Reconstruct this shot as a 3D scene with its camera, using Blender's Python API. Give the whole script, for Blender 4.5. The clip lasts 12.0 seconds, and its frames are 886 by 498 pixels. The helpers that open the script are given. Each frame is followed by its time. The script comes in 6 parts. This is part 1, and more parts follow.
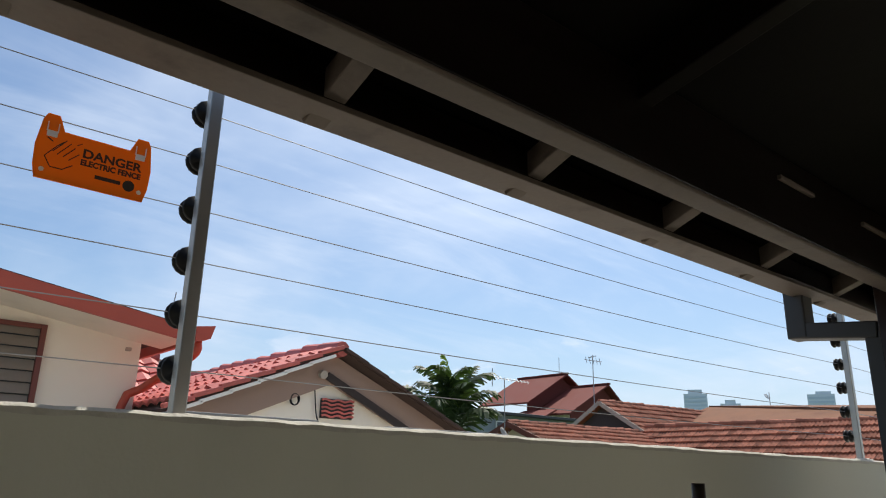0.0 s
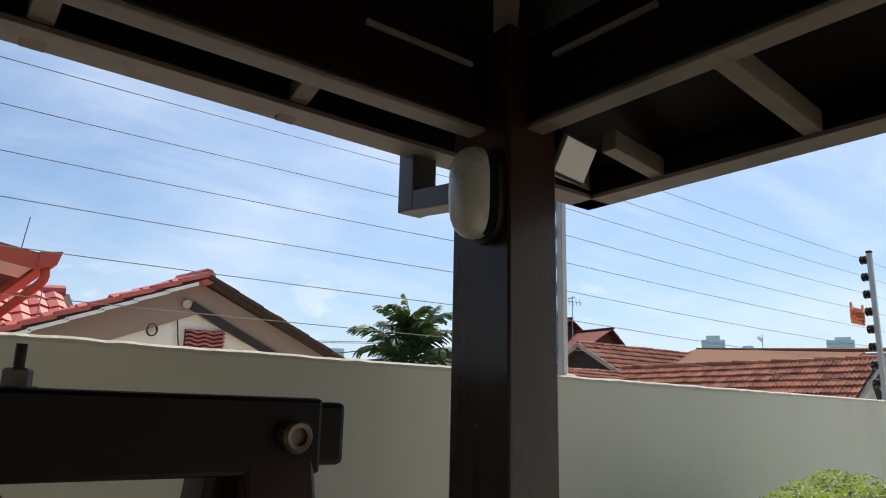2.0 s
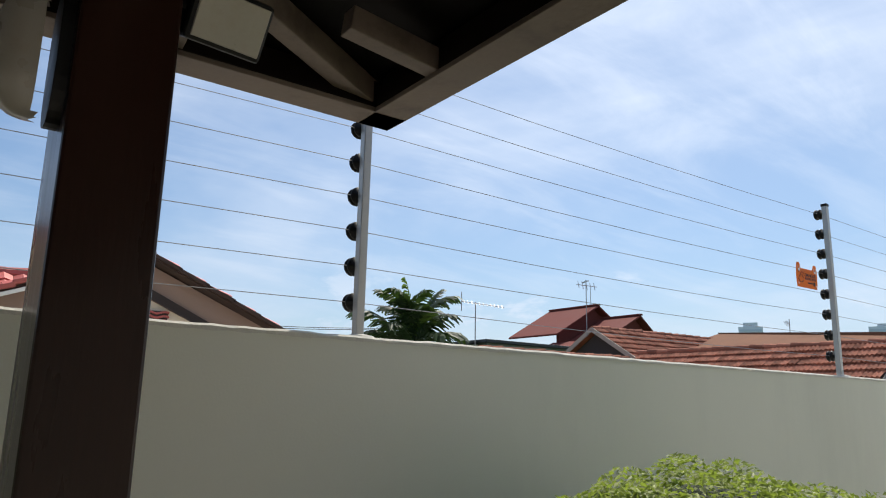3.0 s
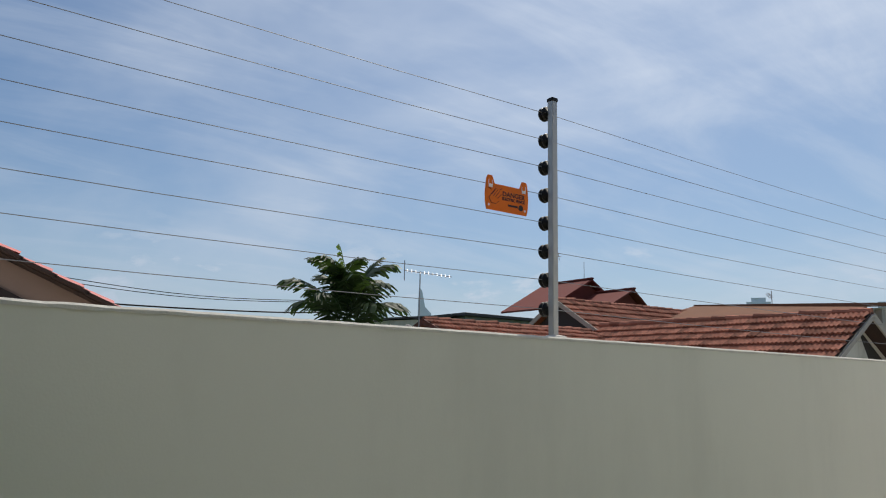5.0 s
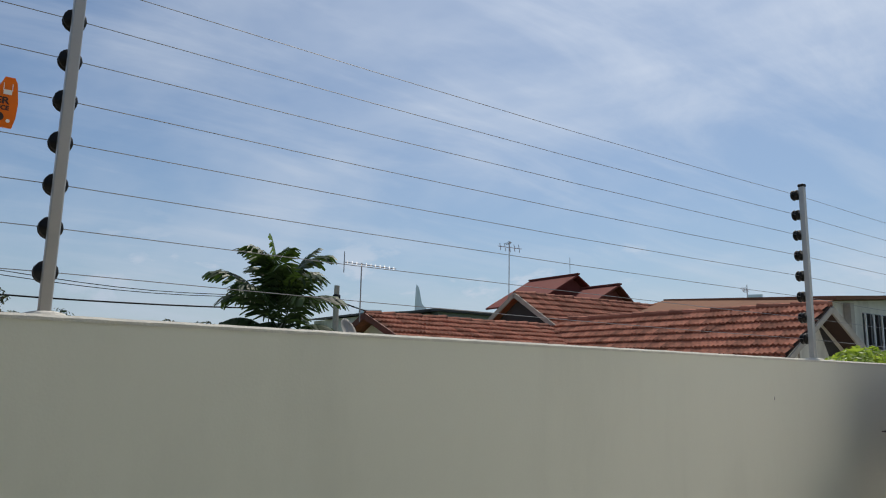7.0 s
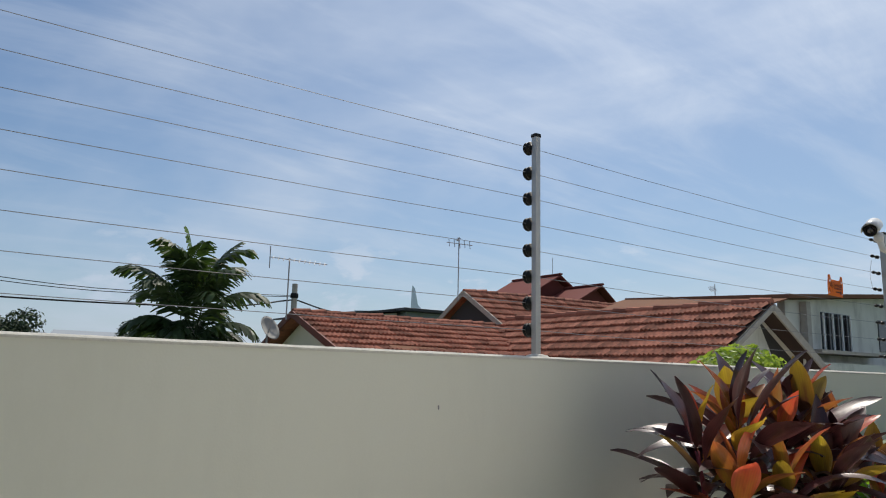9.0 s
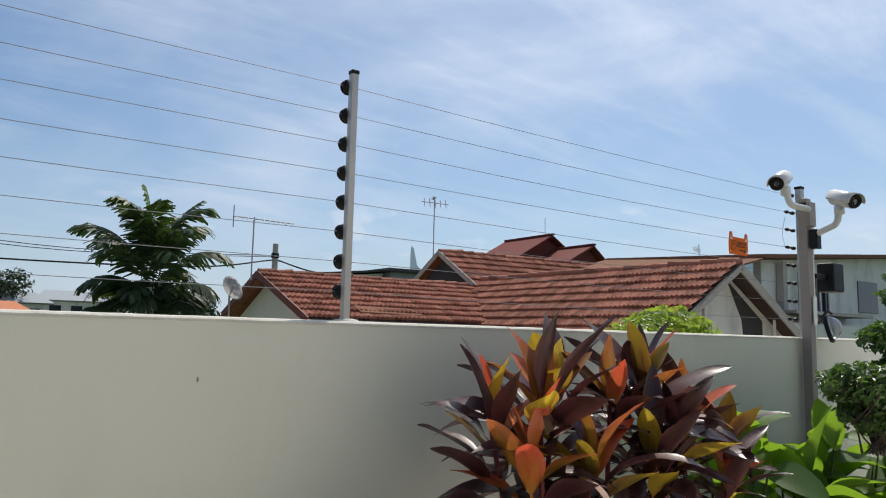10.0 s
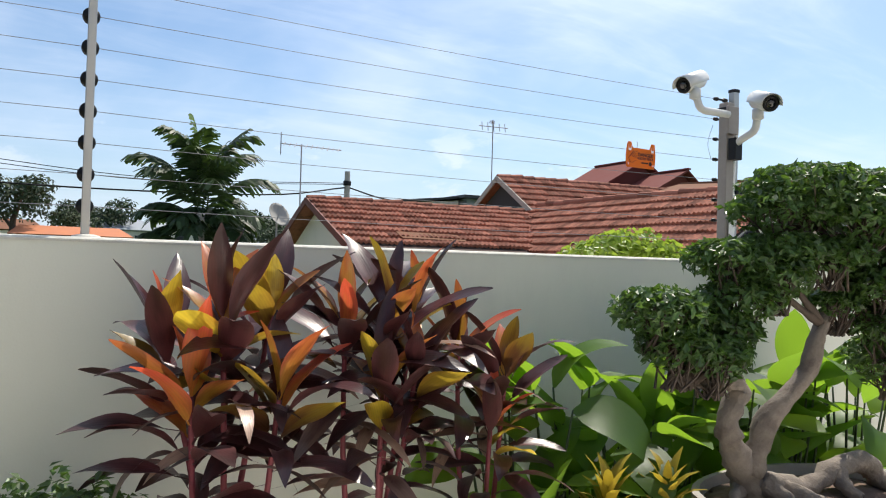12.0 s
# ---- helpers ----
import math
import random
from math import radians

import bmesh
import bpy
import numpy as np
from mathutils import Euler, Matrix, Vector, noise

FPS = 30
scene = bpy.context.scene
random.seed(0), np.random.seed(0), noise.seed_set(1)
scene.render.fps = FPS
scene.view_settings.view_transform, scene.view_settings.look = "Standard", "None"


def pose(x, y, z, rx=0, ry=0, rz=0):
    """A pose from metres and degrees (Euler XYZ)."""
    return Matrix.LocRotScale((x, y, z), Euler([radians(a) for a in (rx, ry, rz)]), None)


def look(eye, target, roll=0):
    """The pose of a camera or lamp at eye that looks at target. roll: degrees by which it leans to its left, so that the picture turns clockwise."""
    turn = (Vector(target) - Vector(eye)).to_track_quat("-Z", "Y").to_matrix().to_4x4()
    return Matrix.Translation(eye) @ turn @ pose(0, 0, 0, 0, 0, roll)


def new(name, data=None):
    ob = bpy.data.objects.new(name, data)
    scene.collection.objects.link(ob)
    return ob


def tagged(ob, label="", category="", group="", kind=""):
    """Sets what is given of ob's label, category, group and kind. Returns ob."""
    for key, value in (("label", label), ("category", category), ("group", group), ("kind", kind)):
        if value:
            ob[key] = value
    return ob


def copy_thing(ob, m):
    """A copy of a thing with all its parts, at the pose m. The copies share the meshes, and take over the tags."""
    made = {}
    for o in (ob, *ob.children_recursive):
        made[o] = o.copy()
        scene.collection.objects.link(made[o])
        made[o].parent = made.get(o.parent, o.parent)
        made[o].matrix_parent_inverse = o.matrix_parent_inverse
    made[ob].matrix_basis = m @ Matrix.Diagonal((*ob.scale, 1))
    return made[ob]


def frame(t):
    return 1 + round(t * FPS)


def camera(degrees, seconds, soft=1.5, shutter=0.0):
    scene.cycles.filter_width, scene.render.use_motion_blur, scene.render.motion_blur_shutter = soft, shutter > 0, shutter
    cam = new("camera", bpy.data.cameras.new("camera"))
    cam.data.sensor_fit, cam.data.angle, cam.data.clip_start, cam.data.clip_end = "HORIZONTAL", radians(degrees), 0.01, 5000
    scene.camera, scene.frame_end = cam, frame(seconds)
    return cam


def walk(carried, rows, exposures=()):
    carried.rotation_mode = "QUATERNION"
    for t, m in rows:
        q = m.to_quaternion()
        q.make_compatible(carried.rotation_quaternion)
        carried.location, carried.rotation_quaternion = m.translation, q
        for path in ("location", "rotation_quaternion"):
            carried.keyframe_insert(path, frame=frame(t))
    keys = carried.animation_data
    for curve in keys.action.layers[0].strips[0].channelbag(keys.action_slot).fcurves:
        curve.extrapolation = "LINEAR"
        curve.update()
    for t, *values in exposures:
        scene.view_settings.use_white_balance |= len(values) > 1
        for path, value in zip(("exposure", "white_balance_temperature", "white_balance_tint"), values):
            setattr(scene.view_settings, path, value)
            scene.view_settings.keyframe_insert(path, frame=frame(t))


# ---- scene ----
cam = camera(62.9, 12.0, soft=1.1)
PATH = [
    (0, (0.024, 0.106, 1.700), (1.251, 1.569, 2.292), 1.20),
    (0.5, (0.331, -0.125, 1.658), (1.565, 1.339, 2.238), 1.40),
    (1.0, (0.751, -0.226, 1.659), (1.999, 1.255, 2.161), 1.35),
    (1.5, (1.212, -0.286, 1.659), (2.456, 1.208, 2.128), 1.30),
    (2, (1.637, -0.315, 1.643), (2.850, 1.210, 2.095), 1.30),
    (2.5, (2.086, -0.327, 1.608), (3.260, 1.229, 2.055), 1.30),
    (3, (2.580, -0.373, 1.611), (3.726, 1.211, 2.031), 1.25),
    (3.5, (3.078, -0.373, 1.610), (4.212, 1.231, 1.984), 1.20),
    (5.5, (5.014, -0.472, 1.642), (6.151, 1.135, 1.994), 1.20),
    (6, (5.414, -0.434, 1.640), (6.553, 1.172, 1.990), 1.10),
    (6.5, (5.814, -0.442, 1.650), (6.953, 1.165, 1.999), 1.15),
    (7, (6.198, -0.461, 1.672), (7.338, 1.145, 2.018), 1.20),
    (9, (7.892, -0.659, 1.705), (9.037, 0.943, 2.054), 1.30),
    (9.5, (8.304, -0.749, 1.730), (9.451, 0.854, 2.070), 1.20),
    (10, (8.653, -0.815, 1.746), (9.810, 0.798, 1.987), 1.30),
    (10.5, (8.983, -0.940, 1.730), (10.138, 0.687, 1.873), 1.40),
    (11, (9.238, -1.027, 1.771), (10.366, 0.624, 1.831), 1.47),
    (11.5, (9.524, -1.151, 1.773), (10.550, 0.564, 1.818), 1.53),
    (12, (9.792, -1.238, 1.743), (10.728, 0.529, 1.779), 1.60),
]
walk(cam, [(t, look(eye, target, roll)) for t, eye, target, roll in PATH],
     exposures=[(0.0, 0.24), (1.0, 0.27), (2.5, 0.34), (3.2, 0.10), (4.2, -0.15), (5.5, -0.27), (7.2, -0.27), (9.0, -0.18), (9.5, -0.12), (10.0, 0.0), (10.5, 0.18), (11.0, 0.36), (12.0, 0.47)])

# ---- world, sun and exposure ----
SUN_EL, SUN_AZ = radians(58), radians(58)      # azimuth from +y towards +x
sun_dir = Vector((math.cos(SUN_EL) * math.sin(SUN_AZ), math.cos(SUN_EL) * math.cos(SUN_AZ), math.sin(SUN_EL)))
world = bpy.data.worlds.new("world")
scene.world = world
world.use_nodes = True
wn, wl = world.node_tree.nodes, world.node_tree.links
wn.clear()
SKY_STRENGTH = 0.10


def wnode(kind, **kw):
    n = wn.new(kind)
    for k, v in kw.items():
        n.inputs[k].default_value = v
    return n


def wmath(op, a, b=None, clamp=False):
    n = wn.new("ShaderNodeMath")
    n.operation, n.use_clamp = op, clamp
    for i, v in enumerate((a, b)):
        if v is None:
            continue
        if isinstance(v, (int, float)):
            n.inputs[i].default_value = v
        else:
            wl.new(v, n.inputs[i])
    return n.outputs[0]


def wramp(value, lo, hi):
    n = wn.new("ShaderNodeMapRange")
    n.interpolation_type = "SMOOTHSTEP"
    n.inputs["From Min"].default_value, n.inputs["From Max"].default_value = lo, hi
    wl.new(value, n.inputs["Value"])
    return n.outputs["Result"]


sky = wn.new("ShaderNodeTexSky")
sky.sky_type = "NISHITA"
sky.sun_disc = False
sky.sun_elevation, sky.sun_rotation = SUN_EL, SUN_AZ
sky.air_density, sky.dust_density, sky.ozone_density = 1.0, 1.2, 1.5
coord = wn.new("ShaderNodeTexCoord")
sep = wn.new("ShaderNodeSeparateXYZ")
wl.new(coord.outputs["Generated"], sep.inputs[0])
up = wmath("MAXIMUM", sep.outputs["Z"], 0.0)
flat = wmath("ADD", up, 0.16)
comb = wn.new("ShaderNodeCombineXYZ")
wl.new(wmath("DIVIDE", sep.outputs["X"], flat), comb.inputs[0])
wl.new(wmath("DIVIDE", sep.outputs["Y"], flat), comb.inputs[1])


def cloud_noise(scale, detail, rough, distort, stretch=(1, 1, 1), turn=0.0, source=None):
    m = wn.new("ShaderNodeMapping")
    m.inputs["Scale"].default_value = stretch
    m.inputs["Rotation"].default_value = (0, 0, turn)
    wl.new(source or comb.outputs[0], m.inputs["Vector"])
    n = wnode("ShaderNodeTexNoise", Scale=scale, Detail=detail, Roughness=rough, Distortion=distort)
    wl.new(m.outputs[0], n.inputs["Vector"])
    return n.outputs[0]


veil = wramp(cloud_noise(0.75, 6, 0.55, 0.35, (1.0, 0.6, 1), 0.5), 0.40, 0.66)
streak = wramp(cloud_noise(2.2, 8, 0.60, 0.5, (0.55, 1.5, 1), 0.9), 0.42, 0.74)
veils = wmath("ADD", wmath("MULTIPLY", veil, 0.62), wmath("MULTIPLY", streak, 0.38), True)
haze = wmath("POWER", wmath("SUBTRACT", 1.0, up, True), 9.0)
puff = wramp(cloud_noise(7.0, 7, 0.6, 0.2, (1, 1, 2.4), 0.0, coord.outputs["Generated"]), 0.53, 0.66)
low = wmath("MULTIPLY", wramp(up, 0.035, 0.10), wmath("SUBTRACT", 1.0, wramp(up, 0.12, 0.24)))
cover = wmath("MAXIMUM", wmath("MULTIPLY", veils, 0.70), wmath("MULTIPLY", wmath("MULTIPLY", puff, low), 0.75))
near_sun = wn.new("ShaderNodeVectorMath")
near_sun.operation = "DOT_PRODUCT"
wl.new(coord.outputs["Generated"], near_sun.inputs[0])
near_sun.inputs[1].default_value = sun_dir
glow = wmath("POWER", wmath("MAXIMUM", near_sun.outputs["Value"], 0.0), 4.0)
cover = wmath("ADD", cover, wmath("MULTIPLY", glow, 0.24), True)
tint = wn.new("ShaderNodeMix")
tint.data_type = "RGBA"
wl.new(haze, tint.inputs["Factor"])
deep = wn.new("ShaderNodeMix")
deep.data_type, deep.blend_type = "RGBA", "MULTIPLY"
deep.inputs["Factor"].default_value = 1.0
wl.new(sky.outputs[0], deep.inputs["A"])
deep.inputs["B"].default_value = (0.80, 0.95, 1.06, 1)
wl.new(deep.outputs["Result"], tint.inputs["A"])
tint.inputs["B"].default_value = (5.6, 6.6, 7.8, 1)
clouds = wn.new("ShaderNodeMix")
clouds.data_type = "RGBA"
wl.new(cover, clouds.inputs["Factor"])
wl.new(tint.outputs["Result"], clouds.inputs["A"])
white = wn.new("ShaderNodeMix")
white.data_type = "RGBA"
white.inputs["A"].default_value = (5.7, 6.6, 8.0, 1)
white.inputs["B"].default_value = (14.0, 14.3, 14.6, 1)
wl.new(glow, white.inputs["Factor"])
wl.new(white.outputs["Result"], clouds.inputs["B"])
bg = wn.new("ShaderNodeBackground")
bg.inputs["Strength"].default_value = SKY_STRENGTH
wl.new(clouds.outputs["Result"], bg.inputs["Color"])
wout = wn.new("ShaderNodeOutputWorld")
wl.new(bg.outputs[0], wout.inputs[0])

sun = new("sun", bpy.data.lights.new("sun", "SUN"))
sun.data.energy, sun.data.angle, sun.data.color = 4.5, radians(0.6), (1.0, 0.93, 0.82)
sun.matrix_world = look(sun_dir * 60, (0, 0, 0))


# ---- materials ----
def material(name, base, rough=0.7, metal=0.0, vary=0.15, scale=6.0, fine=60.0, bump=0.15, spec=0.5, coat=0.0,
             dirt=None, dirt_amount=0.0, dirt_scale=1.5, dirt_stretch=(1, 1, 1), dirt_range=(0.48, 0.72), grain=None, translucent=0.0, tcol=None, island=0.0, obj_rand=0.0,
             transmission=0.0, wave=None):
    """A surface with broad and fine variation of colour, gloss and relief in object space."""
    m = bpy.data.materials.new(name)
    m.use_nodes = True
    nt = m.node_tree
    nodes, links = nt.nodes, nt.links
    p = nodes["Principled BSDF"]
    p.inputs["Roughness"].default_value = rough
    p.inputs["Metallic"].default_value = metal
    p.inputs["Specular IOR Level"].default_value = spec
    p.inputs["Coat Weight"].default_value = coat
    p.inputs["Coat Roughness"].default_value = 0.12
    p.inputs["Transmission Weight"].default_value = transmission
    tc = nodes.new("ShaderNodeTexCoord")
    mp = nodes.new("ShaderNodeMapping")
    links.new(tc.outputs["Object"], mp.inputs["Vector"])
    if grain:
        mp.inputs["Scale"].default_value = grain
    n1 = nodes.new("ShaderNodeTexNoise")
    n1.inputs["Scale"].default_value, n1.inputs["Detail"].default_value = scale, 6
    links.new(mp.outputs[0], n1.inputs["Vector"])
    n2 = nodes.new("ShaderNodeTexNoise")
    n2.inputs["Scale"].default_value, n2.inputs["Detail"].default_value = fine, 4
    links.new(mp.outputs[0], n2.inputs["Vector"])
    dark = tuple(c * (1 - vary) for c in base)
    lite = tuple(min(1, c * (1 + vary)) for c in base)
    mix = nodes.new("ShaderNodeMix")
    mix.data_type = "RGBA"
    mix.inputs["A"].default_value, mix.inputs["B"].default_value = (*dark, 1), (*lite, 1)
    av = nodes.new("ShaderNodeMath")
    av.operation = "MULTIPLY_ADD"
    links.new(n1.outputs[0], av.inputs[0])
    av.inputs[1].default_value = 0.7
    half = nodes.new("ShaderNodeMath")
    half.operation = "MULTIPLY"
    links.new(n2.outputs[0], half.inputs[0])
    half.inputs[1].default_value = 0.3
    links.new(half.outputs[0], av.inputs[2])
    links.new(av.outputs[0], mix.inputs["Factor"])
    col = mix.outputs["Result"]
    if dirt:
        mp2 = nodes.new("ShaderNodeMapping")
        mp2.inputs["Scale"].default_value = dirt_stretch
        links.new(tc.outputs["Object"], mp2.inputs["Vector"])
        n3 = nodes.new("ShaderNodeTexNoise")
        n3.inputs["Scale"].default_value, n3.inputs["Detail"].default_value, n3.inputs["Roughness"].default_value = dirt_scale, 8, 0.62
        links.new(mp2.outputs[0], n3.inputs["Vector"])
        r = nodes.new("ShaderNodeMapRange")
        r.interpolation_type = "SMOOTHSTEP"
        r.inputs["From Min"].default_value, r.inputs["From Max"].default_value, r.inputs["To Max"].default_value = *dirt_range, dirt_amount
        links.new(n3.outputs[0], r.inputs["Value"])
        mx = nodes.new("ShaderNodeMix")
        mx.data_type = "RGBA"
        links.new(r.outputs["Result"], mx.inputs["Factor"])
        links.new(col, mx.inputs["A"])
        mx.inputs["B"].default_value = (*dirt, 1)
        col = mx.outputs["Result"]
    if island or obj_rand:
        g = nodes.new("ShaderNodeNewGeometry") if island else nodes.new("ShaderNodeObjectInfo")
        src = g.outputs["Random Per Island"] if island else g.outputs["Random"]
        r = nodes.new("ShaderNodeMapRange")
        amount = island or obj_rand
        r.inputs["To Min"].default_value, r.inputs["To Max"].default_value = 1 - amount, 1 + amount
        links.new(src, r.inputs["Value"])
        hsv = nodes.new("ShaderNodeHueSaturation")
        links.new(r.outputs["Result"], hsv.inputs["Value"])
        links.new(col, hsv.inputs["Color"])
        col = hsv.outputs["Color"]
    links.new(col, p.inputs["Base Color"])
    rr = nodes.new("ShaderNodeMapRange")
    rr.inputs["To Min"].default_value, rr.inputs["To Max"].default_value = max(0.02, rough - 0.12), min(1, rough + 0.12)
    links.new(n1.outputs[0], rr.inputs["Value"])
    links.new(rr.outputs["Result"], p.inputs["Roughness"])
    if bump:
        b = nodes.new("ShaderNodeBump")
        b.inputs["Strength"].default_value, b.inputs["Distance"].default_value = bump, 0.01
        links.new(av.outputs[0], b.inputs["Height"])
        links.new(b.outputs[0], p.inputs["Normal"])
    if translucent:
        t = nodes.new("ShaderNodeBsdfTranslucent")
        if tcol:
            t.inputs["Color"].default_value = (*tcol, 1)
        else:
            links.new(col, t.inputs["Color"])
        ms = nodes.new("ShaderNodeMixShader")
        ms.inputs[0].default_value = translucent
        links.new(p.outputs[0], ms.inputs[1])
        links.new(t.outputs[0], ms.inputs[2])
        links.new(ms.outputs[0], nodes["Material Output"].inputs["Surface"])
    return m


M_WALL = material("painted render", (0.675, 0.672, 0.580), 0.72, vary=0.05, scale=1.2, fine=140, bump=0.12,
                  dirt=(0.42, 0.42, 0.36), dirt_amount=0.22, dirt_scale=1.1, dirt_stretch=(1.3, 1, 0.35))
M_COPING = material("wall top mortar", (0.58, 0.56, 0.50), 0.9, vary=0.3, scale=25, fine=160, bump=0.6)
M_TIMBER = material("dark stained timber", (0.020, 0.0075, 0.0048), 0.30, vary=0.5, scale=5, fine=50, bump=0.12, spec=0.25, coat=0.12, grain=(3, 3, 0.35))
# dark stain, lowered to near black to carry the shade under the roof
M_TIMBERX = material("dark stained, shade-toned timber along", (0.0050, 0.0026, 0.0020), 0.42, spec=0.14, vary=0.45, scale=5, fine=50, bump=0.12, coat=0.04, grain=(0.35, 3, 3))
# weathered timber, and the pale tone given to undersides lit from the ground
M_RAFTER = material("weathered and lit-toned grey-brown timber", (0.120, 0.092, 0.074), 0.62, vary=0.4, scale=9, fine=70, bump=0.25,
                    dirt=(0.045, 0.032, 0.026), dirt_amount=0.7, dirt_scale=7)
# boarding colour holds the gloom inside the pavilion roof
M_BOARD = material("dark roof boarding toned for shade", (0.0042, 0.0028, 0.0024), 0.6, spec=0.10, vary=0.4, scale=3, fine=40, bump=0.15)
M_POST = material("galvanised post", (0.42, 0.41, 0.39), 0.42, metal=0.85, vary=0.12, scale=8, fine=90, bump=0.05)
M_BLACK = material("black plastic", (0.006, 0.006, 0.0065), 0.45, spec=0.25, vary=0.2, scale=20, fine=90, bump=0.05)
M_WIRE = material("steel wire", (0.22, 0.22, 0.23), 0.45, metal=0.6, vary=0.1, bump=0.0)
M_SIGN = material("orange plastic sheet", (0.62, 0.21, 0.012), 0.42, vary=0.12, scale=14, fine=80, bump=0.05, translucent=0.45, tcol=(0.86, 0.30, 0.02))
M_INK = material("black print", (0.03, 0.022, 0.015), 0.6, vary=0.1, bump=0.0)
M_CLIP = material("white plastic clip", (0.80, 0.79, 0.76), 0.45, vary=0.05, bump=0.0)
M_PIPE = material("dark grey painted pipe", (0.030, 0.028, 0.028), 0.45, vary=0.2, scale=10, bump=0.05)
M_LAMPGLASS = material("frosted lamp glass", (0.30, 0.28, 0.25), 0.30, vary=0.12, scale=16, fine=90, bump=0.08, coat=0.4,
                       dirt=(0.25, 0.21, 0.17), dirt_amount=0.5, dirt_scale=9)
M_STEEL = material("zinc bolt", (0.15, 0.12, 0.095), 0.5, metal=0.8, vary=0.4, scale=40, bump=0.2)
M_TERRA = material("weathered clay tile", (0.33, 0.135, 0.090), 0.88, vary=0.45, scale=9, fine=70, bump=0.35, spec=0.15,
                   dirt=(0.07, 0.045, 0.038), dirt_amount=0.8, dirt_scale=3.2, obj_rand=0.34)
M_TERRAJ = material("weathered clay tile rows", (0.35, 0.145, 0.092), 0.88, vary=0.4, scale=9, fine=70, bump=0.35, spec=0.15,
                    dirt=(0.10, 0.062, 0.05), dirt_amount=0.6, dirt_scale=5, island=0.25)
M_REDTILE = material("red glazed roof tile", (0.50, 0.115, 0.095), 0.55, vary=0.2, scale=9, fine=60, bump=0.15,
                     dirt=(0.22, 0.07, 0.06), dirt_amount=0.4, dirt_scale=4, obj_rand=0.16)
M_UNDER = material("dark roof underlay and eave shade", (0.06, 0.035, 0.028), 0.9, vary=0.3, scale=6)
M_CREAM = material("cream house wall", (0.84, 0.78, 0.68), 0.8, vary=0.05, scale=1.5, fine=90, bump=0.1,
                   dirt=(0.52, 0.46, 0.38), dirt_amount=0.25, dirt_scale=1.2, dirt_stretch=(1.2, 1.2, 0.4))
M_MAUVE = material("pinkish beige wall", (0.31, 0.215, 0.175), 0.8, vary=0.08, scale=2, fine=90, bump=0.1)
M_REDPAINT = material("red-brown painted fascia", (0.42, 0.072, 0.040), 0.5, vary=0.15, scale=3, fine=60, bump=0.08)
M_WHITEWALL = material("weathered white wall", (0.66, 0.64, 0.58), 0.85, vary=0.12, scale=2, fine=60, bump=0.2,
                       dirt=(0.25, 0.23, 0.20), dirt_amount=0.5, dirt_scale=1.6, dirt_stretch=(1, 1, 0.35))
M_GREYWOOD = material("weathered grey board", (0.40, 0.36, 0.31), 0.85, vary=0.3, scale=8, fine=60, bump=0.3)
M_DARKVOID = material("dark boarded gable", (0.045, 0.040, 0.040), 0.85, vary=0.3, scale=4)
M_RUST = material("rusty brown sheet roof", (0.20, 0.10, 0.062), 0.9, vary=0.3, scale=2, fine=30, bump=0.2, spec=0.1,
                  dirt=(0.11, 0.06, 0.045), dirt_amount=0.5, dirt_scale=1.0)
M_GLASS = material("dark window glass", (0.03, 0.035, 0.04), 0.12, vary=0.1, bump=0.0)
M_LOUVRE = material("brown glass louvres", (0.20, 0.17, 0.14), 0.35, vary=0.15, scale=5, bump=0.05)
M_WHITE = material("white paint", (0.78, 0.77, 0.74), 0.55, vary=0.05, scale=6, bump=0.05)
M_MAROON = material("maroon roof sheet", (0.17, 0.046, 0.038), 0.8, spec=0.15, vary=0.12, scale=0.6, fine=6, bump=0.1)
M_BLUEGREY = material("blue-grey block wall", (0.27, 0.30, 0.33), 0.85, vary=0.1, scale=0.4, fine=5, bump=0.1)
M_ALU = material("aluminium rod", (0.34, 0.34, 0.35), 0.5, metal=0.5, vary=0.1, bump=0.0)
M_CONC = material("grey concrete", (0.30, 0.29, 0.27), 0.9, vary=0.2, scale=4, fine=50, bump=0.3)
M_POLE = material("weathered steel post", (0.30, 0.265, 0.235), 0.55, metal=0.3, vary=0.25, scale=6, fine=60, bump=0.1, dirt=(0.20, 0.13, 0.09), dirt_amount=0.5, dirt_scale=2.5, dirt_stretch=(1, 1, 0.3))
M_CCTV = material("off-white camera housing", (0.56, 0.56, 0.54), 0.35, vary=0.05, scale=10, bump=0.03, coat=0.3)
M_LENS = material("dark lens glass", (0.01, 0.01, 0.012), 0.08, vary=0.1, bump=0.0, coat=1.0)
M_BARK = material("pale grey bark", (0.19, 0.158, 0.130), 0.88, vary=0.55, scale=22, fine=110, bump=1.0,
                  dirt=(0.11, 0.085, 0.07), dirt_amount=0.85, dirt_scale=14)
M_TWIG = material("brown twig", (0.070, 0.050, 0.038), 0.85, vary=0.3, scale=12, bump=0.3)
M_SOIL = material("brown potting soil", (0.12, 0.075, 0.055), 0.95, vary=0.5, scale=25, fine=90, bump=0.9)
M_POTCLAY = material("worn grey ceramic pot", (0.27, 0.25, 0.23), 0.6, vary=0.2, scale=8, bump=0.2)
M_BONLEAF = material("small dark green leaf", (0.050, 0.098, 0.024), 0.38, vary=0.3, scale=30, bump=0.0, translucent=0.25, tcol=(0.16, 0.30, 0.03), island=0.45)
M_HEDGE = material("clipped yellow-green leaf", (0.23, 0.27, 0.06), 0.6, vary=0.3, scale=30, bump=0.0, translucent=0.35, tcol=(0.36, 0.48, 0.06), island=0.5)
